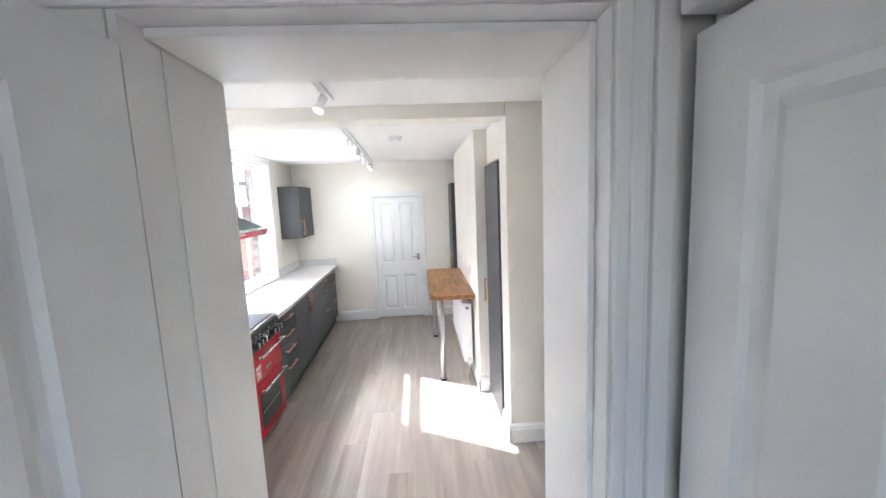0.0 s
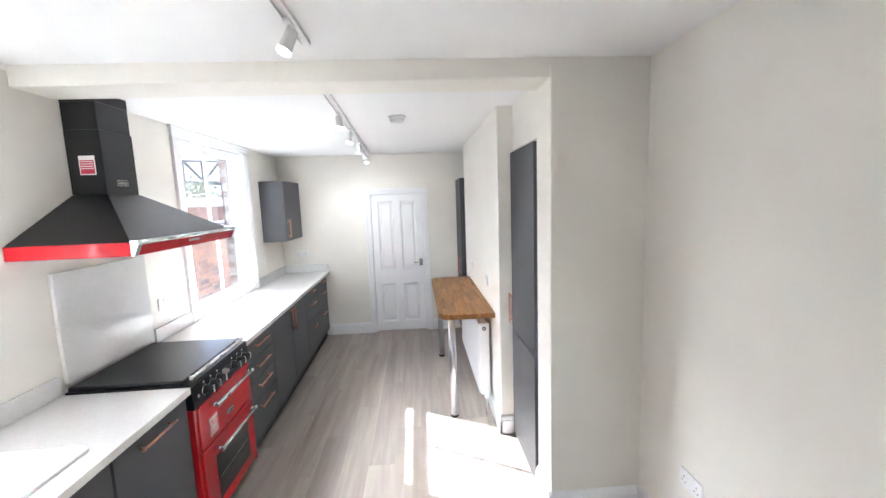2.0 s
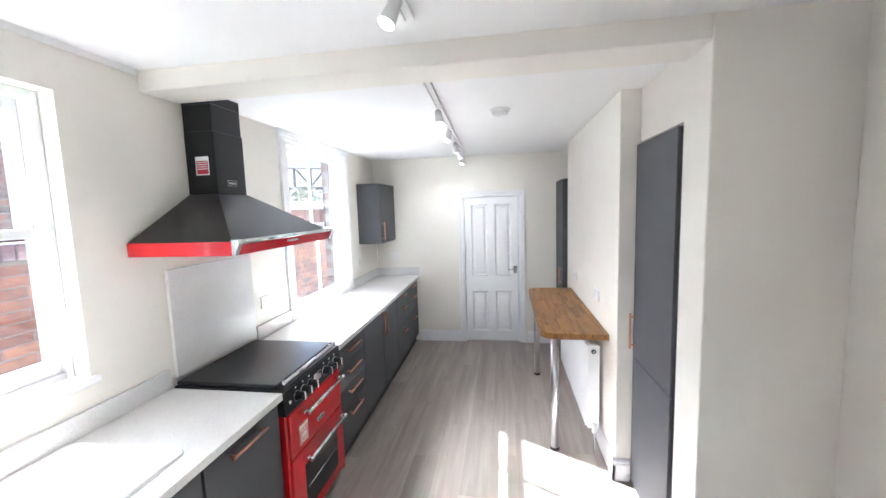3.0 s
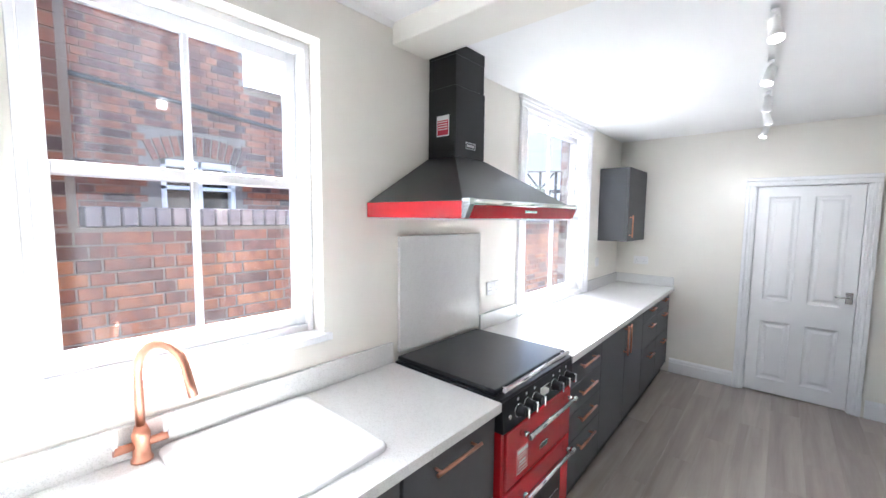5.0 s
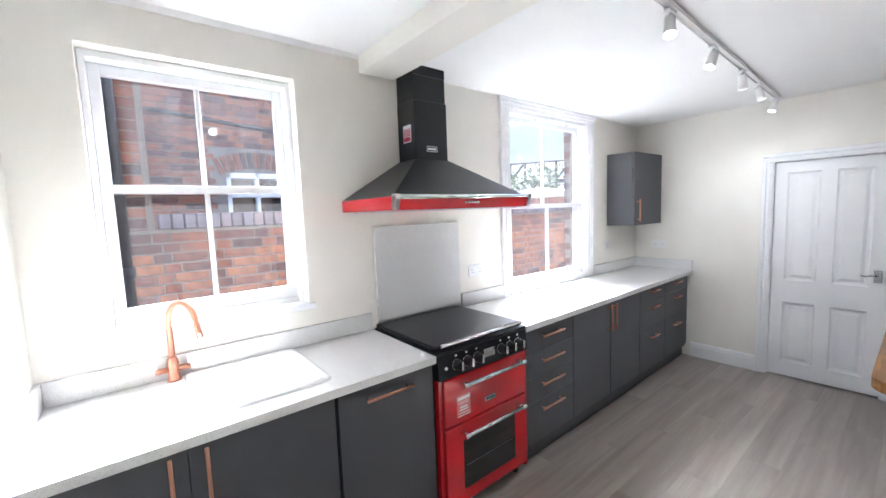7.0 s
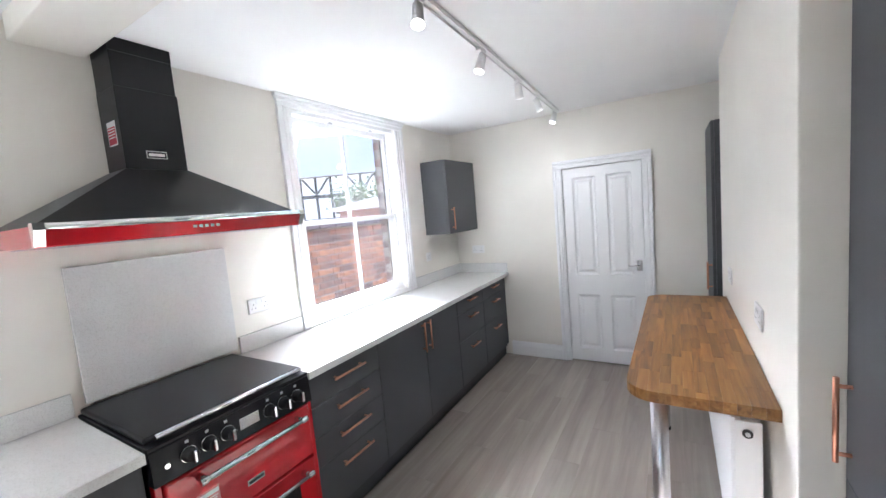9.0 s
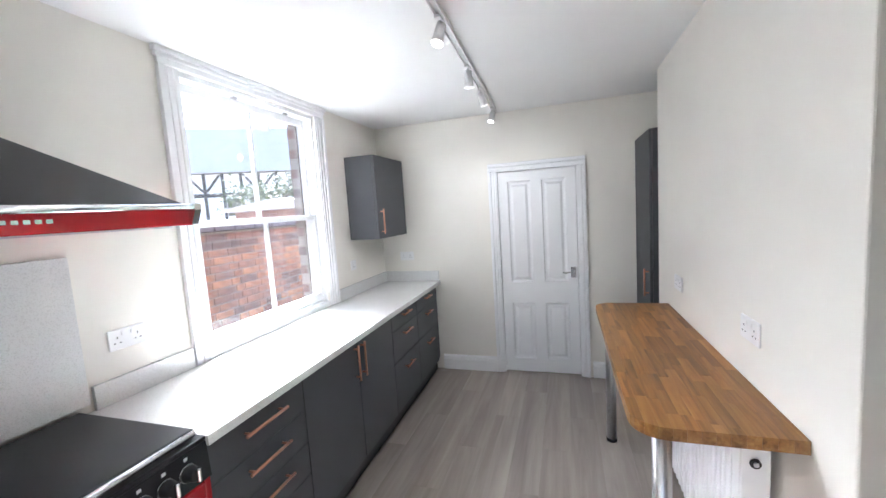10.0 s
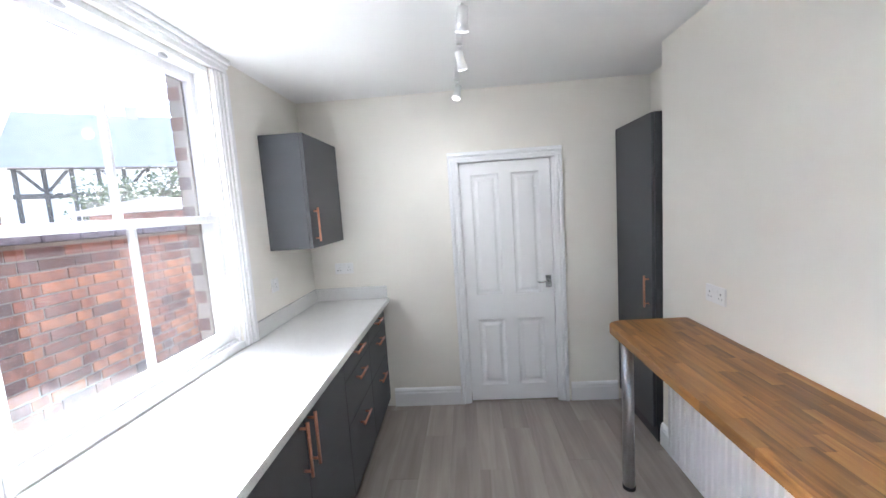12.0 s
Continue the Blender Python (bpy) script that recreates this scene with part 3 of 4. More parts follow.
sink = thing("sink", (-1.275, 2.06, 0.70), "white ceramic inset sink with a raised rim", "sink")
bm = bmesh.new()
x0, x1, y0, y1 = SINK
loops = []
for inset, z, r in ((0.0, 0.9055, 0.035), (0.001, 0.914, 0.035), (0.006, 0.918, 0.034), (0.022, 0.918, 0.03), (0.032, 0.912, 0.03), (0.040, 0.885, 0.04), (0.055, 0.735, 0.05), (0.085, 0.715, 0.05), (0.16, 0.708, 0.02)):
    loops.append([bm.verts.new((p, q, z)) for p, q in rounded(x0 + inset, x1 - inset, y0 + inset, y1 - inset, r)])
for r, s in zip(loops, loops[1:]):
    for i in range(len(r)):
        f = bm.faces.new((r[i], r[(i + 1) % len(r)], s[(i + 1) % len(r)], s[i]))
        f.smooth = True
bm.faces.new(loops[-1])
part("basin", bm, CERAMIC, sink)
part("drain", tubed([(-1.275, 2.06, 0.7085), (-1.275, 2.06, 0.714)], 0.045, 20), CHROME, sink, "chrome drain")
tx, ty = -1.512, 1.796
tap = thing("kitchen_tap", (tx, ty, 0.9055), "copper swan-neck mixer tap with white levers", "tap")
part("body", tubed([(tx, ty, 0.906), (tx, ty, 0.914), (tx, ty, 0.916), (tx, ty, 0.96), (tx, ty, 0.985), (tx, ty, 1.01)], [0.027, 0.027, 0.022, 0.021, 0.023, 0.014], 18), COPPER, tap)
ux, uy = math.cos(radians(35)), math.sin(radians(35))
neck = [(tx, ty, 1.0), (tx, ty, 1.08), (tx, ty, 1.165)]
neck += [(tx + ux * (0.075 - 0.075 * math.cos(radians(g))), ty + uy * (0.075 - 0.075 * math.cos(radians(g))), 1.165 + 0.085 * math.sin(radians(g))) for g in range(20, 161, 20)]
neck += [(tx + ux * 0.160, ty + uy * 0.160, 1.135), (tx + ux * 0.168, ty + uy * 0.168, 1.105)]
part("spout", tubed(neck, [0.012] * (len(neck) - 1) + [0.0125], 14), COPPER, tap)
for s in (-1, 1):
    arm = part("valve", tubed([(tx, ty, 0.955), (tx, ty + s * 0.045, 0.955), (tx, ty + s * 0.062, 0.958)], [0.012, 0.012, 0.015]), COPPER, tap)
    part("lever", tubed([(tx, ty + s * 0.058, 0.962), (tx + 0.004, ty + s * 0.060, 0.985), (tx + 0.006, ty + s * 0.062, 1.012)], [0.007, 0.009, 0.010]), CERAMIC, arm, "white ceramic lever")

# ---- cooker ----
CX, CY0, CY1 = -0.940, 2.792, 3.444
CM = (CY0 + CY1) / 2
ck = thing("range_cooker", (-1.24, CM, 0), "red enamel double-oven cooker with black lid", "cooker")
part("body", boxed(-1.545, CX - 0.03, CY0, CY1, 0.05, 0.895, 0.004), BLACK, ck)
for y0, y1 in ((CY0, CY0 + 0.022), (CY1 - 0.022, CY1)):
    part("side_trim", boxed(CX - 0.03, CX + 0.004, y0, y1, 0.06, 0.772, 0.003), RED, ck, "red enamel side trim")
part("hob_lid", boxed(-1.535, CX - 0.030, CY0 + 0.004, CY1 - 0.004, 0.912, 0.936, 0.009, 3), BLACK, ck, "closed black enamel hob lid")
part("hob_edge", boxed(-1.543, CX + 0.004, CY0 - 0.003, CY1 + 0.003, 0.8955, 0.911, 0.004), BLACK, ck)
bm = tubed([(CX - 0.005, CY0 + 0.03, 0.936), (CX - 0.005, CY1 - 0.03, 0.936)], 0.010)
for y in (CY0 + 0.06, CY1 - 0.06):
    tube(bm, [(CX - 0.005, y, 0.936), (CX - 0.04, y, 0.926)], 0.007)
part("lid_rail", bm, CHROME, ck, "chrome lid rail")
bm = prismed([(CX - 0.03, 0.774), (CX + 0.012, 0.774), (CX + 0.004, 0.894), (CX - 0.03, 0.894)], 1, CY0, CY1)
panel = part("control_panel", bm, BLACK, ck, "black control panel")
for dy in (0.115, 0.185, 0.255, 0.435, 0.505, 0.575):
    y = CY0 + dy
    kn = part("knob", tubed([(CX + 0.008, y, 0.832), (CX + 0.022, y, 0.833), (CX + 0.023, y, 0.833), (CX + 0.045, y, 0.834), (CX + 0.048, y, 0.834)], [0.027, 0.026, 0.022, 0.021, 0.019], 20), BLACK, panel, "black knob with a chrome grip")
    part("bezel", tubed([(CX + 0.0075, y, 0.832), (CX + 0.0115, y, 0.832)], [0.029, 0.028], 24), CHROME, kn, "thin chrome bezel")
    part("grip", boxed(CX + 0.046, CX + 0.062, y - 0.006, y + 0.006, 0.812, 0.856, 0.004), CHROME, kn, "chrome bar grip")
    part("dial_mark", boxed(CX + 0.0062, CX + 0.0072, y - 0.006, y + 0.006, 0.872, 0.882), LABELWHITE, panel)
part("clock", boxed(CX + 0.004, CX + 0.0105, CY0 + 0.305, CY0 + 0.39, 0.812, 0.858, 0.002), CHROME, panel, "small mirror-faced clock display")
part("ignition_button", tubed([(CX + 0.007, CY0 + 0.045, 0.83), (CX + 0.016, CY0 + 0.045, 0.83)], 0.009), CHROME, panel)
for nm, z0, z1, hz in (("grill_door", 0.522, 0.768, 0.735), ("oven_door", 0.085, 0.512, 0.474)):
    dr = part(nm, boxed(CX - 0.028, CX + 0.014, CY0 + 0.026, CY1 - 0.026, z0, z1, 0.008, 3), RED, ck, "glossy red enamel door")
    bm = tubed([(CX + 0.062, CY0 + 0.12, hz), (CX + 0.062, CY1 - 0.08, hz)], 0.0105)
    for y in (CY0 + 0.135, CY1 - 0.095):
        tube(bm, [(CX + 0.012, y, hz - 0.004), (CX + 0.062, y, hz)], [0.013, 0.010])
    hnd = part("handle", bm, CHROME, dr, "chrome bar handle")
    for y in (CY0 + 0.115, CY1 - 0.105):
        part("end_cap", tubed([(CX + 0.062, y, hz), (CX + 0.062, y + 0.004, hz), (CX + 0.062, y + 0.026, hz), (CX + 0.062, y + 0.03, hz)], [0.0115, 0.0135, 0.0135, 0.0115]), CHROME, hnd)
    if nm == "oven_door":
        part("oven_window", boxed(CX + 0.0135, CX + 0.0165, CY0 + 0.14, CY1 - 0.12, 0.16, 0.425, 0.001, 1), GLASSBLACK, dr, "dark glass oven window")
        part("oven_shelf", tubed([(CX + 0.0172, CY0 + 0.16, 0.285), (CX + 0.0172, CY1 - 0.14, 0.285)], 0.0012, 6), STEEL, dr, "wire shelf edge")
    else:
        st = part("energy_label", boxed(CX + 0.0135, CX + 0.0152, CY0 + 0.105, CY0 + 0.195, 0.555, 0.665), LABELPINK, dr, "red and white sticker")
        for i, (z, h, w) in enumerate(((0.650, 0.016, 0.084), (0.632, 0.003, 0.074), (0.622, 0.003, 0.066), (0.604, 0.010, 0.05), (0.590, 0.006, 0.062), (0.574, 0.003, 0.07), (0.560, 0.003, 0.082))):
            part("print_bar", boxed(CX + 0.0153, CX + 0.0158, CY0 + 0.15 - w / 2, CY0 + 0.15 + w / 2, z - h / 2, z + h / 2), LABELWHITE, dr)
        bm = boxed(CX + 0.0135, CX + 0.018, CY0 + 0.30, CY0 + 0.375, 0.578, 0.602, 0.002)
        part("badge", bm, CHROME, dr, "small chrome badge")
        part("badge_print", boxed(CX + 0.0182, CX + 0.0188, CY0 + 0.306, CY0 + 0.369, 0.584, 0.596), BLACK, dr)
for y in (CY0 + 0.04, CY1 - 0.04):
    for x in (CX - 0.06, -1.5):
        part("foot", tubed([(x, y, 0.001), (x, y, 0.05)], 0.018, 10), BLACK, ck)

# ---- cooker hood ----
HY0, HY1, HX = 2.640, 3.575, -1.022
hood = thing("cooker_hood", (-1.3, 3.115, 1.60), "black chimney cooker hood with red band and chrome rail", "cooker hood")
bm = bmesh.new()
box(bm, -1.563, HX, HY0, HY1, 1.603, 1.668, 0.003)
part("band", bm, RED, hood, "red enamel band")
bm = bmesh.new()
CH = (-1.563, -1.385, 3.035, 3.275)
lo = [bm.verts.new(p) for p in ((-1.562, HY0 + 0.004, 1.6685), (HX - 0.004, HY0 + 0.004, 1.6685), (HX - 0.004, HY1 - 0.004, 1.6685), (-1.562, HY1 - 0.004, 1.6685))]
hi = [bm.verts.new(p) for p in ((-1.562, CH[2] - 0.003, 1.90), (CH[1] + 0.003, CH[2] - 0.003, 1.90), (CH[1] + 0.003, CH[3] + 0.003, 1.90), (-1.562, CH[3] + 0.003, 1.90))]
for i in range(4):
    bm.faces.new((lo[i], lo[(i + 1) % 4], hi[(i + 1) % 4], hi[i]))
bm.faces.new(lo[::-1])
bm.faces.new(hi)
part("canopy", bm, HOODBLACK, hood)
flue = part("flue", boxed(CH[0], CH[1], CH[2], CH[3], 1.901, 2.24, 0.002, 1), HOODBLACK, hood)
part("upper_flue", boxed(CH[0], CH[1] - 0.004, CH[2] + 0.002, CH[3] - 0.004, 2.2405, 2.383, 0.002, 1), HOODBLACK, hood)
part("upper_flue", boxed(CH[0], CH[1] - 0.004, CH[2] + 0.002, CH[3] - 0.004, 2.3835, 2.4385), HOODBLACK, hood)
part("rail", tubed([(HX + 0.022, HY0 + 0.005, 1.664), (HX + 0.022, HY1 + 0.01, 1.664)], 0.011), CHROME, hood, "chrome front rail")
for y0, y1 in ((HY0 - 0.004, HY0 + 0.022), (HY1 - 0.016, HY1 + 0.008)):
    part("rail_bracket", prismed([(HX - 0.002, 1.606), (HX + 0.012, 1.606), (HX + 0.034, 1.655), (HX + 0.033, 1.676), (HX - 0.002, 1.676)], 1, y0, y1), CHROME, hood, "chrome rail bracket")
for i in range(5):
    part("button", boxed(HX, HX + 0.003, 3.080 + i * 0.022, 3.094 + i * 0.022, 1.629, 1.639, 0.001, 1), CHROME, hood)
part("filter", boxed(-1.53, HX - 0.04, HY0 + 0.05, HY1 - 0.05, 1.5975, 1.6025), STEEL, hood, "steel grease filter")
yl = CH[2] - 0.0005
part("warning_label", boxed(-1.505, -1.425, yl - 0.001, yl + 0.0005, 2.005, 2.105), LABELWHITE, flue, "white and red warning sticker")
part("print_block", boxed(-1.500, -1.430, yl - 0.0016, yl - 0.0011, 2.010, 2.082), LABELRED, flue)
for z in (2.074, 2.062, 2.050, 2.038):
    part("print_bar", boxed(-1.495, -1.435, yl - 0.0022, yl - 0.0017, z - 0.002, z + 0.002), LABELWHITE, flue)
bm = bmesh.new()
xb = CH[1]
for a, b, c, d in ((3.115, 3.195, 1.948, 1.951), (3.115, 3.195, 1.977, 1.980), (3.115, 3.118, 1.951, 1.977), (3.192, 3.195, 1.951, 1.977)):
    box(bm, xb, xb + 0.0015, a, b, c, d)
box(bm, xb, xb + 0.0015, 3.124, 3.186, 1.958, 1.970)
part("badge", bm, CHROME, flue, "small silver badge")

# ---- wall and tall cupboards ----
wc = thing("wall_cabinet", (-1.42, 5.80, 1.385), "graphite grey wall cabinet with copper handle", "cabinet")
part("carcass", boxed(-1.563, -1.306, 5.515, 6.12, 1.385, 2.095, 0.001, 1), GREY, wc)
f = part("door", boxed(-1.304, -1.285, 5.516, 6.119, 1.386, 2.094, 0.0015, 1), GREY, wc)
bar_handle(f, (-1.285, 5.575, 1.425), (-1.285, 5.575, 1.64), (1, 0, 0))


def tall_cupboard(xf, y0, y1, z1, splits, handle_y, handle_z, label, length, foot=0.10):
    c = thing("tall_cupboard", (xf + 0.25, (y0 + y1) / 2, 0), label, "cupboard", "tall cupboards")
    part("carcass", boxed(xf + 0.021, xf + 0.50, y0, y1, 0.10, z1, 0.001, 1), GREY, c)
    part("plinth", boxed(xf + 0.03, xf + 0.046, y0, y1, 0.001, 0.099), PLINTH, c, "dark plinth")
    zs = [foot, *splits, z1]
    for a, b in zip(zs, zs[1:]):
        f = part("door", boxed(xf, xf + 0.019, y0 + 0.002, y1 - 0.002, a + 0.0015, b - 0.0015, 0.0015, 1), GREY, c)
        if a < handle_z < b:
            bar_handle(f, (xf, handle_y, handle_z - length / 2), (xf, handle_y, handle_z + length / 2), (-1, 0, 0))
    return c


tall_cupboard(0.930, 3.032, 3.585, 2.118, [0.84], 3.545, 1.01, "tall graphite grey cupboard in the recess by the pier", 0.22, 0.02)
tall_cupboard(0.790, 5.575, 6.125, 2.065, [0.70], 5.62, 0.98, "tall graphite grey cupboard beside the end door", 0.20)

# ---- breakfast bar, radiator ----
TX0, TX1, TY0, TY1 = 0.395, 0.838, 3.765, 5.285


def clip(poly, axis, limit, keep_less):
    out = []
    for i, p in enumerate(poly):
        q = poly[(i + 1) % len(poly)]
        ip = (p[axis] <= limit) == keep_less or p[axis] == limit
        iq = (q[axis] <= limit) == keep_less or q[axis] == limit
        if ip:
            out.append(p)
        if ip != iq:
            t = (limit - p[axis]) / (q[axis] - p[axis])
            out.append((p[0] + t * (q[0] - p[0]), p[1] + t * (q[1] - p[1])))
    return out


bar = thing("breakfast_bar", (0.62, 4.52, 0), "oak block breakfast bar on steel legs", "table")
outline = [(TX1, TY0), (TX1, TY1)]
for cx, cy, a0 in ((TX0 + 0.10, TY1 - 0.10, 90), (TX0 + 0.10, TY0 + 0.10, 180)):
    outline += [(cx + 0.10 * math.cos(radians(a0 + 15 * i)), cy + 0.10 * math.sin(radians(a0 + 15 * i))) for i in range(7)]
slab = part("tabletop", prismed([(0.62 + (p - 0.62) * 0.985, 4.525 + (q - 4.525) * 0.997) for p, q in outline], 2, 0.874, 0.905), OAK, bar)
rng = random.Random(7)
rows_n = 12
for i in range(rows_n):
    xa, xb = TX0 + (TX1 - TX0) * i / rows_n, TX0 + (TX1 - TX0) * (i + 1) / rows_n
    y = TY0 - rng.uniform(0.05, 0.3)
    while y < TY1:
        ye = y + rng.uniform(0.13, 0.36)
        poly = outline
        for ax, lim, less in ((0, xb - 0.0002, True), (0, xa + 0.0002, False), (1, ye - 0.0002, True), (1, y + 0.0002, False)):
            poly = clip(poly, ax, lim, less) if poly else poly
        if len(poly) > 2:
            part("stave", prismed(poly, 2, 0.870, 0.910 + rng.uniform(-0.0002, 0.0002)), OAK, slab)
        y = ye
for x, y in ((0.50, 3.885), (0.475, 5.175)):
    lg_ = part("leg", tubed([(x, y, 0.022), (x, y, 0.862)], 0.030, 24), STEEL, bar, "brushed steel tubular leg")
    part("foot", tubed([(x, y, 0.001), (x, y, 0.022)], 0.033, 24), RUBBER, lg_)
    part("mounting_plate", tubed([(x, y, 0.862), (x, y, 0.8695)], 0.05, 20), STEEL, lg_)

rad = thing("radiator", (0.78, 4.60, 0.12), "white ribbed panel radiator under the bar", "radiator")
RY0, RY1, RX0, RX1, RZ0, RZ1 = 3.92, 5.28, 0.730, 0.812, 0.14, 0.78
bm = bmesh.new()
pts, y = [], RY0 + 0.035
while y < RY1 - 0.06:
    pts += [(RX0 + 0.013, y), (RX0 - 0.004, y + 0.008), (RX0 - 0.004, y + 0.026), (RX0 + 0.013, y + 0.034)]
    y += 0.045
front = [(RX0 + 0.012, RY0 + 0.004)] + pts + [(RX0 + 0.012, RY1 - 0.004)]
outl = front + [(RX0 + 0.024, RY1 - 0.004), (RX0 + 0.024, RY0 + 0.004)]
prism(bm, outl, 2, RZ0 + 0.012, RZ1 - 0.012)
part("front_panel", bm, GLOSS, rad, "ribbed white front panel")
part("back_panel", boxed(RX1 - 0.014, RX1, RY0 + 0.004, RY1 - 0.004, RZ0, RZ1 - 0.012, 0.004), GLOSS, rad)
for y0, y1 in ((RY0, RY0 + 0.006), (RY1 - 0.006, RY1)):
    part("side_panel", boxed(RX0 + 0.002, RX1 + 0.002, y0 - 0.003, y1 - 0.003, RZ0 + 0.02, RZ1, 0.005), GLOSS, rad)
bm = bmesh.new()
y = RY0 + 0.01
while y < RY1 - 0.02:
    box(bm, RX0 + 0.026, RX1 - 0.016, y, y + 0.012, RZ1 - 0.012, RZ1 - 0.004)
    y += 0.024
part("top_grille", bm, GLOSS, rad)
part("bleed_plug", tubed([(0.771, RY0 - 0.0035, 0.735), (0.771, RY0 - 0.010, 0.735)], 0.016, 14), DARKSLOT, rad, "round bleed valve recess")
part("valve_core", tubed([(0.771, RY0 - 0.0105, 0.735), (0.771, RY0 - 0.016, 0.735)], 0.008, 6), STEEL, rad)
bm = tubed([(0.771, RY0 - 0.012, 0.19), (0.771, RY0 - 0.04, 0.18), (0.771, RY0 - 0.045, 0.15), (0.771, RY0 - 0.045, 0.001)], [0.009, 0.009, 0.008, 0.0075], 10)
part("pipe", bm, STEEL, rad, "steel tail pipe")
part("valve_cap", tubed([(0.771, RY0 - 0.045, 0.15), (0.771, RY0 - 0.045, 0.22)], [0.017, 0.015], 14), PLASTIC, rad, "white valve cap")
for y in (4.15, 5.05):
    part("bracket", boxed(RX1, XE - 0.001, y, y + 0.03, RZ0 + 0.1, RZ1 - 0.1), STEEL, rad)

# ---- ceiling fittings ----


def track_light(x0, y0, x1, y1, zc, heads, label):
    t = thing("track_light", ((x0 + x1) / 2, (y0 + y1) / 2, zc - 0.02), label, "track light", "track lights")
    dx = (x1 - x0) / (y1 - y0)
    bm = bmesh.new()
    for s in (-1, 1):
        prism(bm, [(x0 + s * 0.017 - 0.004, y0), (x0 + s * 0.017 + 0.004, y0), (x1 + s * 0.017 + 0.004, y1), (x1 + s * 0.017 - 0.004, y1)], 2, zc - 0.021, zc - 0.001)
    prism(bm, [(x0 - 0.0125, y0), (x0 + 0.0125, y0), (x1 + 0.0125, y1), (x1 - 0.0125, y1)], 2, zc - 0.009, zc - 0.001)
    rail = part("track", bm, PLASTIC, t, "white track")
    for y, ax, ay in heads:
        x = x0 + dx * (y - y0)
        h = part("spot_head", boxed(x - 0.014, x + 0.014, y - 0.035, y + 0.035, zc - 0.034, zc - 0.0215, 0.003), PLASTIC, t, "white adjustable spotlight")
        d = Vector((ax, ay, -1)).normalized()
        top = Vector((x, y, zc - 0.075))
        bm = tubed([(x, y, zc - 0.034), (x, y, zc - 0.07)], 0.006, 8)
        tube(bm, [top - d * 0.03, top - d * 0.028, top + d * 0.03, top + d * 0.06], [0.012, 0.021, 0.024, 0.029], 18)
        part("lamp_holder", bm, PLASTIC, h)
        part("bulb", tubed([top + d * 0.0602, top + d * 0.064], 0.025, 18), BULB, h, "lit white bulb")
    return t


track_light(-0.165, 1.30, -0.170, 2.56, ZF, [(s[1], *a) for s, a in zip(SPOTS[:2], AIMS[:2])], "white ceiling track with two lit spotlights")
track_light(-0.225, 3.12, -0.335, 5.98, ZC, [(s[1], *a) for s, a in zip(SPOTS[2:], AIMS[2:])], "long white ceiling track with five lit spotlights")
sm = thing("smoke_alarm", (0.14, 3.87, ZC - 0.05), "round white smoke alarm on the ceiling", "smoke alarm")
part("base", tubed([(0.14, 3.87, ZC - 0.0005), (0.14, 3.87, ZC - 0.014)], 0.068, 28), PLASTIC, sm)
part("cover", tubed([(0.14, 3.87, ZC - 0.0145), (0.14, 3.87, ZC - 0.034), (0.14, 3.87, ZC - 0.046)], [0.056, 0.054, 0.040], 28), PLASTIC, sm)
part("vent_ring", tubed([(0.14, 3.87, ZC - 0.0462), (0.14, 3.87, ZC - 0.050)], 0.022, 20), PLASTIC, sm)

# ---- sockets ----


def socket(at, face, double, label):
    """A British wall socket; face is the angle of its front about z, 0 looks along +x."""
    s = tagged(new("wall_socket"), label, "socket", "wall sockets")
    w = 0.146 if double else 0.086
    part("plate", boxed(0.0005, 0.009, -w / 2, w / 2, -0.043, 0.043, 0.004), PLASTIC, s)
    for c in ((-0.04, 0.04) if double else (0.0,)):
        for dy, dz, a, b in ((0, 0.008, 0.002, 0.004), (-0.011, -0.014, 0.0035, 0.002), (0.011, -0.014, 0.0035, 0.002)):
            part("slot", boxed(0.0088, 0.0096, c + dy - a, c + dy + a, dz - b, dz + b), DARKSLOT, s)
        part("rocker", boxed(0.0088, 0.0125, c * 0.45 - 0.006, c * 0.45 + 0.006, 0.012, 0.031, 0.002), PLASTIC, s)
    s.matrix_world = Matrix.Translation(at) @ Matrix.Rotation(radians(face), 4, "Z")
    return s


socket((XW, 3.652, 1.153), 0, True, "white double wall socket beside the splashback")
socket((XW, 5.52, 1.168), 0, False, "white single wall socket under the wall cabinet")
socket((-1.31, YN, 1.158), -90, True, "white double wall socket on the end wall")
socket((XE, 4.13, 1.105), 180, True, "white double wall socket above the breakfast bar")
socket((XE, 5.04, 1.092), 180, True, "white double wall socket above the bar's far end")
socket((1.46, 2.38, 0.475), 180, True, "white double wall socket low on the side wall")

# ---- outside ----
XB, GZ = -2.95, 0.30        # face of the boundary wall, ground level
ground = structure("ground", boxed(-400, 400, -400, 400, -0.6, -0.12), GRAVEL, "gravelled ground outside", "ground")
structure("ground_yard", boxed(-2.949, -1.791, -6, 30, -0.119, GZ), GRAVEL, "pale gravel passage between wall and house", "ground")
stones = bmesh.new()
rng = random.Random(3)
for i in range(900):
    x, y, r = rng.uniform(-2.94, -1.80), rng.uniform(3.6, 8.5), rng.uniform(0.008, 0.02)
    m = Matrix.Translation((x, y, GZ + r * 0.3)) @ Matrix.Rotation(rng.uniform(0, 3), 4, "Z") @ Matrix.Diagonal((r * 1.3, r, r * 0.7, 1))
    bmesh.ops.create_icosphere(stones, subdivisions=1, radius=1, matrix=m) if i < 250 else box(stones, x - r, x + r, y - r * 0.8, y + r * 0.8, GZ, GZ + r * 0.8)
tagged(new("gravel_stones", mesh_of("gravel_stones", stones, GRAVEL)), "loose pale gravel stones on the passage", "gravel", kind="stuff")

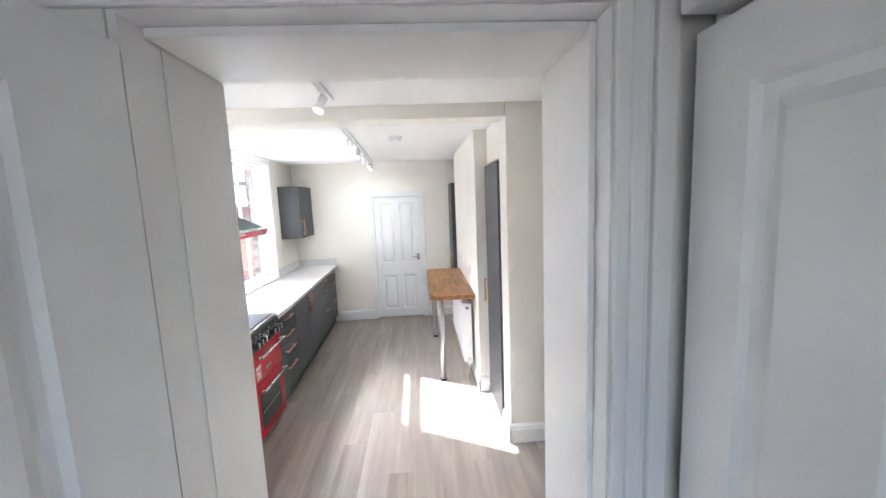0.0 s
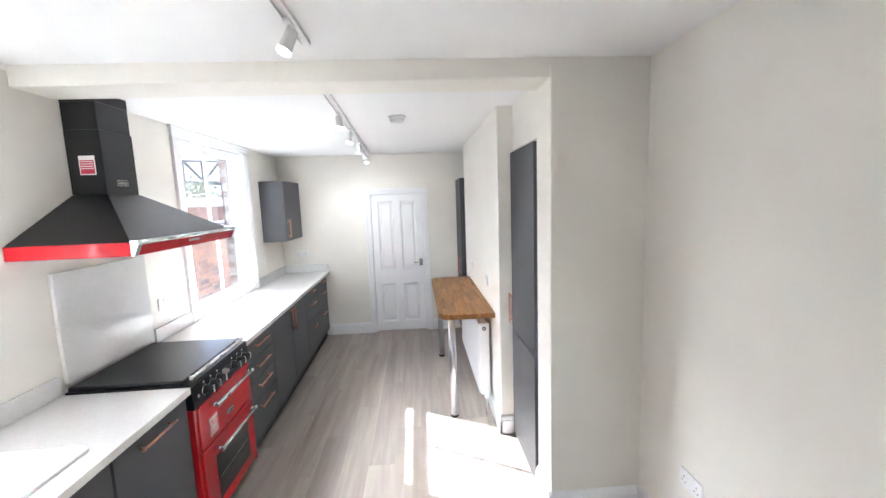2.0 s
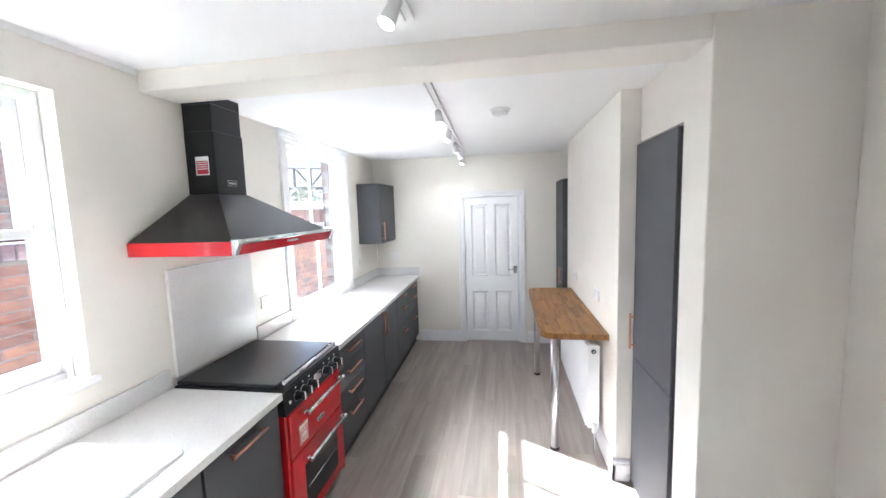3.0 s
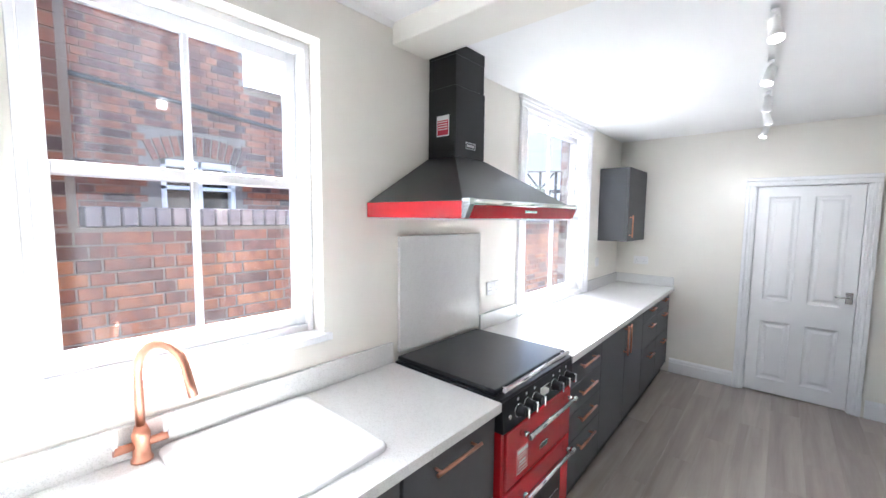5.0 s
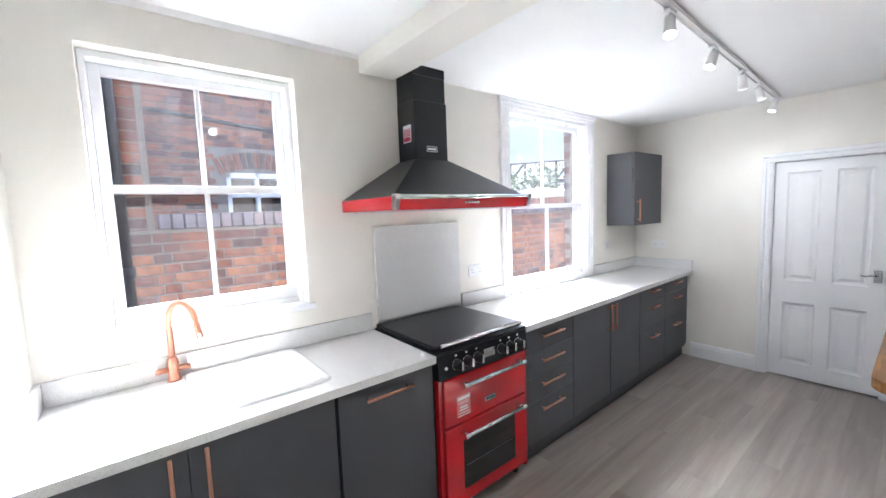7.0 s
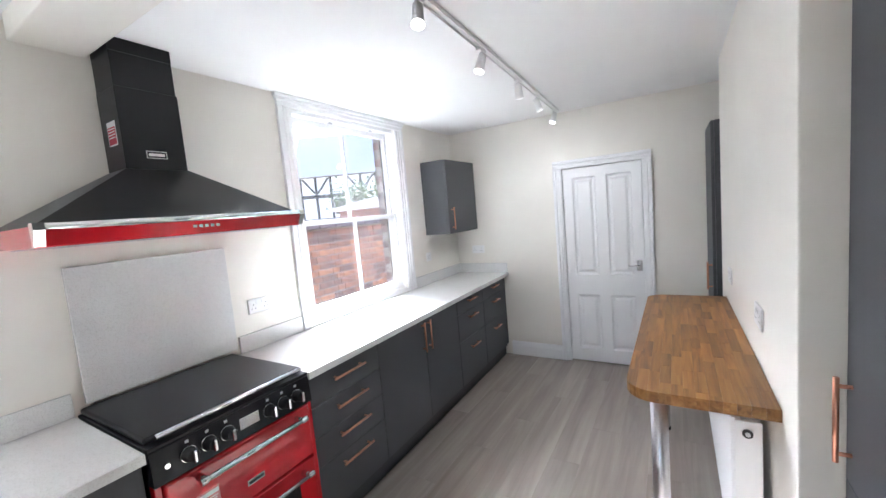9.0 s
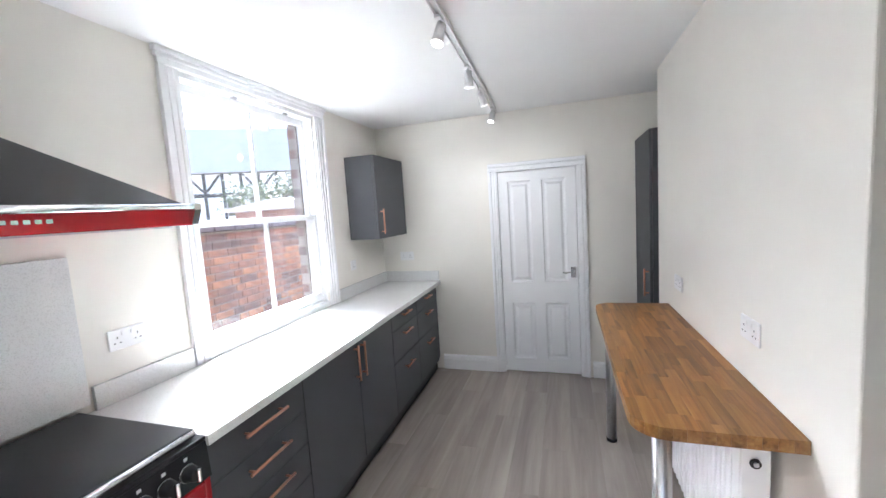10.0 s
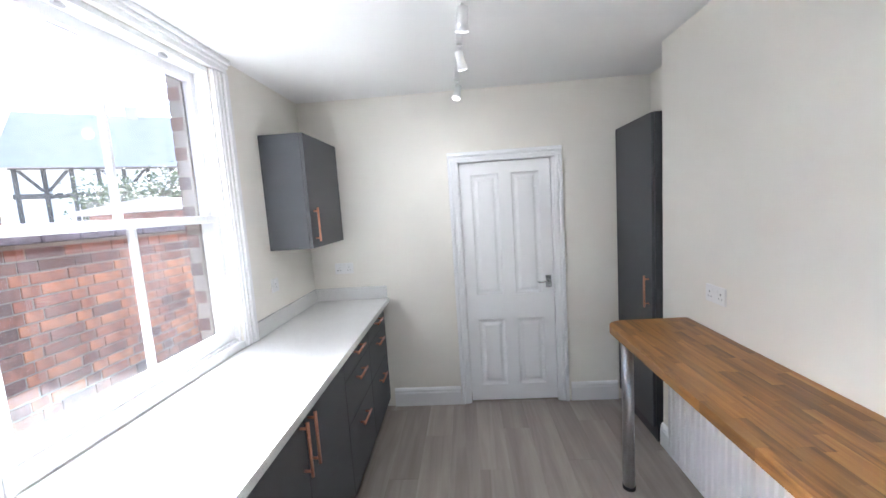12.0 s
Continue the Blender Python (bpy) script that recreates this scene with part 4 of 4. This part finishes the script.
BL, BH, BJ = 0.215, 0.065, 0.010
bwall = structure("boundary_wall", boxed(XB - 0.215, XB - 0.006, 0.2, 16.0, -0.1, 1.53), MORTAR, "old red brick boundary wall, lime mortar joints", "wall")


def brick_mesh(length, depth, height):
    return mesh_of("brick", boxed(-depth / 2, depth / 2, -length / 2, length / 2, -height / 2, height / 2, 0.004, 1), BRICK)


stretcher, header = brick_mesh(BL, 0.06, BH), brick_mesh(0.1025, 0.06, BH)
rest = bmesh.new()
count = 0
rng = random.Random(11)
for row in range(16):
    z = GZ + 0.01 + (row + 0.5) * (BH + BJ)
    if z > 1.51:
        break
    y = 0.3 - (0.165 if row % 2 else 0.0) + rng.uniform(-0.01, 0.01)
    k = row
    while y < 12.0:
        k += 1
        flemish = k % 2 == 0
        ln = 0.1025 if flemish else BL
        yc = y + ln / 2
        x = XB - 0.03 + rng.uniform(-0.003, 0.003)
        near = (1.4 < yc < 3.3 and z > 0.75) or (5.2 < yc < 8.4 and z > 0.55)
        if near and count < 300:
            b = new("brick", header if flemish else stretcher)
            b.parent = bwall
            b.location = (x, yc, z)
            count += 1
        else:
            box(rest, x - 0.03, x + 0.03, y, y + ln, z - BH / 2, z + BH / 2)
        y += ln + BJ
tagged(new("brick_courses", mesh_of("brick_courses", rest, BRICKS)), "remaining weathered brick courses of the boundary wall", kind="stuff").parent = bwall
cop = mesh_of("coping_brick", boxed(-0.118, 0.118, -0.034, 0.034, -0.055, 0.055, 0.006, 1), COPING)
y = 1.90
while y < 4.4:
    b = new("coping_brick", cop)
    b.parent = bwall
    b.location = (XB - 0.105, y, 1.59)
    y += 0.079
bm = bmesh.new()
y = 4.45
while y < 15.8:
    ln = rng.uniform(0.2, 0.25)
    box(bm, XB - 0.235, XB + 0.012, y, y + ln, 1.534, 1.585 + rng.uniform(-0.008, 0.006), 0.008, 1)
    y += ln + 0.012
tagged(new("capping_bricks", mesh_of("capping_bricks", bm, COPING)), "dark worn capping bricks on the wall", kind="stuff").parent = bwall

pier = structure("boundary_pier", boxed(XB - 0.33, XB - 0.02, 1.35, 1.84, -0.1, 5.0), MORTAR, "tall brick pier at the neighbouring house", "wall")
bm = bmesh.new()
row = 0
while 0.35 + row * 0.075 < 4.95:
    z = 0.35 + row * 0.075
    y = 1.36
    while y < 1.80:
        ln = min(BL if (row % 2) else 0.1025, 1.845 - y)
        box(bm, XB - 0.05, XB - 0.012 + rng.uniform(-0.003, 0.003), y, y + ln, z, z + BH)
        y += ln + BJ
    row += 1
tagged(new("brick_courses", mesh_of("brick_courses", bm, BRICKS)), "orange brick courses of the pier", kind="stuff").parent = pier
dp = thing("downpipe", (XB + 0.07, 1.655, GZ), "black cast iron downpipe on the pier", "pipe")
part("pipe", tubed([(XB + 0.06, 1.655, GZ), (XB + 0.06, 1.655, 4.6)], 0.042, 16), PIPE, dp)
for z in (1.22, 2.6, 3.9):
    part("collar", tubed([(XB + 0.06, 1.655, z), (XB + 0.06, 1.655, z + 0.07)], 0.053, 16), PIPE, dp)
    part("bracket", boxed(XB - 0.01, XB + 0.06, 1.60, 1.71, z + 0.02, z + 0.045), PIPE, dp)

# reveal bricks of the kitchen's own outer wall, toned darker than the other brick
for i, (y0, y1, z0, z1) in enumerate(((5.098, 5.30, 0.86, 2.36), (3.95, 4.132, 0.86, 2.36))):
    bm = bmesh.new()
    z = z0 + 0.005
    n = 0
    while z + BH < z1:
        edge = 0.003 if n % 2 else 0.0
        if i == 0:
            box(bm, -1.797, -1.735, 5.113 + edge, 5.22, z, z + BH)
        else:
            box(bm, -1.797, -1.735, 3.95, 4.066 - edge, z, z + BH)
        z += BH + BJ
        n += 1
    tagged(new("reveal_bricks", mesh_of("reveal_bricks", bm, REVEAL)), "dark red bricks of the window reveal", "bricks", kind="stuff")

# ---- neighbouring brick house ----
XN = -4.95
house = thing("brick_house", (XN - 1.5, 1.8, -0.12), "old red brick house behind the boundary wall", "house")
NW = (2.68, 3.40, 1.45, 2.17)
bm = wall_with_holes(XN - 0.25, XN - 0.012, -3.0, 3.52, -0.12, 5.6, [(NW[0], NW[1], NW[2], NW[3])], 1)
box(bm, XN - 0.25, XN - 0.012, 3.52, 5.0, -0.12, 3.05)
box(bm, XN - 0.25, XN - 0.012, 5.0, 6.80, -0.12, 3.72)
part("wall", bm, MORTAR, house, "red brick wall")
bm = bmesh.new()
rng = random.Random(5)
row = 0
while 1.2 + row * 0.075 < 5.5:
    z = 1.2 + row * 0.075
    y = -0.3 - (0.165 if row % 2 else 0)
    k = row
    while y < 6.60:
        k += 1
        ln = 0.1025 if k % 2 else BL
        arch = NW[0] - 0.05 < y + ln and y < NW[1] + 0.05 and NW[2] - 0.05 < z < NW[3] + 0.28
        if not arch and not (z > 2.97 and 3.52 < y + ln < 5.08) and not (z > 3.64 and y + ln > 5.0):
            box(bm, XN - 0.05, XN + rng.uniform(-0.003, 0.003), y, y + ln, z, z + BH)
        y += ln + BJ
    row += 1
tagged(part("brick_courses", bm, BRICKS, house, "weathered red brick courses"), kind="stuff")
bm = bmesh.new()
yc, r = (NW[0] + NW[1]) / 2, 1.05
for i in range(13):
    a = radians(-22 + 44 * i / 12)
    cz = NW[3] + 0.055 - r
    p = Vector((0, math.sin(a), math.cos(a)))
    q = Vector((0, math.cos(a), -math.sin(a)))
    corners = [Vector((0, yc, cz)) + p * (r + u) + q * w for u, w in ((0, -0.026), (0, 0.026), (0.2, 0.030), (0.2, -0.030))]
    prism(bm, [(c.y, c.z) for c in corners], 0, XN - 0.06, XN + 0.003)
part("window_arch", bm, BRICKS, house, "segmental brick arch")
w = part("window", boxed(XN - 0.14, XN - 0.13, NW[0], NW[1], NW[2], NW[3]), GLASSBLACK, house, "small white casement window")
bm = bmesh.new()
for y0, y1, z0, z1 in ((NW[0], NW[0] + 0.05, NW[2], NW[3]), (NW[1] - 0.05, NW[1], NW[2], NW[3]), (NW[0], NW[1], NW[3] - 0.07, NW[3]), (NW[0], NW[1], NW[2], NW[2] + 0.05),
                       (yc - 0.02, yc + 0.02, NW[2], NW[3]), (NW[0], NW[1], 1.86, 1.90)):
    box(bm, XN - 0.12, XN - 0.02, y0, y1, z0, z1, 0.004, 1)
part("frame", bm, GLOSS, w, "white painted frame")
bm = bmesh.new()
tube(bm, [(XN + 0.03, 1.95, 2.83), (XN + 0.03, 5.0, 2.55)], 0.022, 8)
part("cable_pipe", bm, PIPE, house, "thin black pipe along the wall")
part("roof", prismed([(XN - 3.2, 5.6), (XN + 0.2, 5.6), (XN - 1.5, 7.0)], 1, -3.1, 3.6), SLATE, house, "tiled roof")
part("lean_to_roof", prismed([(XN - 3.2, 3.05), (XN + 0.12, 3.05), (XN - 1.5, 3.5)], 1, 3.53, 5.05), SLATE, house, "low tiled roof")

# ---- beyond the wall: outbuilding roof, timbered house, trees ----
shed = thing("outbuilding", (-6.0, 12.0, -0.12), "low outbuilding with a brown roof behind the wall", "shed")
part("wall", boxed(-7.5, -4.8, 10.2, 15.0, -0.12, 1.85), BRICKS, shed)
part("roof", prismed([(-7.7, 1.86), (-4.6, 1.86), (-4.6, 1.93), (-6.1, 2.12), (-7.7, 1.93)], 1, 10.0, 15.2), SLATE, shed, "brown felted roof")

th = thing("timbered_house", (-18, 30, -0.12), "black and white timber-framed house in the distance", "house", turn=0)
D = Vector((math.cos(radians(32)), math.sin(radians(32)), 0))       # along the front
N_ = Vector((D.y, -D.x, 0))                                           # towards the kitchen
BASE = Vector((-15.5, 26.5, 0))


def tbox(bm, u0, u1, z0, z1, n0, n1):
    v = [bm.verts.new(BASE + D * u + N_ * n + Vector((0, 0, z))) for u in (u0, u1) for n in (n0, n1) for z in (z0, z1)]
    for f in ((0, 1, 3, 2), (4, 6, 7, 5), (0, 4, 5, 1), (2, 3, 7, 6), (0, 2, 6, 4), (1, 5, 7, 3)):
        bm.faces.new([v[i] for i in f])
    return bm


part("wall", tbox(bmesh.new(), -9, 9, -0.12, 5.0, -6, 0), RENDER, th, "white rendered infill")
for z in (1.6, 3.35, 4.85):
    part("rail", tbox(bmesh.new(), -9, 9, z, z + 0.26, 0.01, 0.08), TIMBER, th, "black timber rail")
for i in range(-8, 9):
    part("stud", tbox(bmesh.new(), i * 1.1 - 0.09, i * 1.1 + 0.09, 0.0, 4.85, 0.01, 0.07), TIMBER, th, "black timber stud")
for i in (-7, -4, -1, 2, 5):
    for s in (-1, 1):
        bm = bmesh.new()
        c = BASE + D * (i * 1.1)
        a, b = c + D * s * 0.09 + Vector((0, 0, 3.7)), c + D * s * 0.95 + Vector((0, 0, 4.8))
        vs = [bm.verts.new(p + N_ * n + D * w) for p in (a, b) for n in (0.012, 0.066) for w in (-0.09, 0.09)]
        for f in ((0, 1, 3, 2), (4, 6, 7, 5), (0, 4, 5, 1), (2, 3, 7, 6), (0, 2, 6, 4), (1, 5, 7, 3)):
            bm.faces.new([vs[k] for k in f])
        part("brace", bm, TIMBER, th, "curved black timber brace")
for i in (-6, -2, 1, 4):
    wpart = part("window", tbox(bmesh.new(), i * 1.1 + 0.15, i * 1.1 + 0.95, 2.1, 3.2, 0.015, 0.05), GLASSBLACK, th, "dark leaded window")
bm = bmesh.new()
vs = [bm.verts.new(BASE + D * u + N_ * n + Vector((0, 0, z))) for u in (-9.5, 9.5) for n, z in ((0.6, 4.9), (-3, 8.4), (-6.6, 4.9))]
for f in ((0, 1, 4, 3), (1, 2, 5, 4), (0, 2, 1), (3, 4, 5), (0, 3, 5, 2)):
    bm.faces.new([vs[k] for k in f])
part("roof", bm, SLATE, th, "steep tiled roof")
part("chimney", tbox(bmesh.new(), -4.4, -3.8, 7.4, 8.9, -3.3, -2.7), SLATE, th, "brick chimney stack")


def tree(x, y, h, spread, seed, label):
    r = random.Random(seed)
    t = thing("tree", (x, y, -0.12), label, "tree", "trees beyond the wall")
    bm = tubed([(x, y, -0.12), (x + 0.1, y, h * 0.3), (x, y + 0.1, h * 0.55), (x + 0.05, y, h * 0.8)], [0.2, 0.15, 0.1, 0.04], 8)
    tips = []
    for i in range(9):
        a = r.uniform(0, 6.28)
        z = h * r.uniform(0.35, 0.75)
        e = Vector((x + math.cos(a) * spread * r.uniform(0.5, 0.9), y + math.sin(a) * spread * r.uniform(0.5, 0.9), z + h * 0.2))
        tube(bm, [(x, y, z), (Vector((x, y, z)) + e) / 2 + Vector((0, 0, 0.15)), e], [0.06, 0.04, 0.015], 6)
        tips.append(e)
    part("trunk", bm, BARK, t)
    bm = bmesh.new()
    for e in tips + [Vector((x, y, h * 0.85))]:
        for i in range(130):
            p = e + Vector((r.gauss(0, 0.33), r.gauss(0, 0.33), r.gauss(0, 0.28))) * spread * 0.8
            s = r.uniform(0.05, 0.11)
            u = Vector((r.uniform(-1, 1), r.uniform(-1, 1), r.uniform(-0.6, 0.6))).normalized()
            v = u.orthogonal().normalized()
            q = [p - u * s, p + v * s * 0.5, p + u * s, p - v * s * 0.5]
            bm.faces.new([bm.verts.new(c) for c in q])
    part("crown", bm, LEAF, t)
    return t


tree(-12.0, 17.5, 3.6, 1.3, 1, "leafy garden tree in front of the timbered house")
tree(-14.5, 18.5, 3.4, 1.4, 2, "rounded leafy garden tree beyond the wall")
tree(-10.0, 19.5, 3.0, 1.1, 4, "small leafy tree beside the timbered house")

# ---- floor boards ----
floor = structure("floor", boxed(-1.72, 1.6, -1.3, 6.35, -0.12, -0.004), VINYL, "grey oak-effect plank floor", "floor")
PW, PL = 0.182, 1.22
plank = {}
rng = random.Random(21)
i = 0
x = -1.06
while x < 1.5:
    y = -1.25 + (i * 0.43) % PL - PL
    while y < 6.14:
        a, b = max(y, -1.29), min(y + PL, 6.149)
        xb = min(x + PW, 1.459)
        if b - a > 0.05:
            key = (round(b - a, 3), round(xb - x, 3))
            if key not in plank:
                plank[key] = mesh_of("plank", boxed(0.0002, xb - x - 0.0002, 0.0002, b - a - 0.0002, -0.004, 0.0, 0.0004, 1), VINYL)
            p = new("plank", plank[key])
            p.parent = floor
            p.location = (x, a, 0.0)
        y += PL
    x += PW
    i += 1
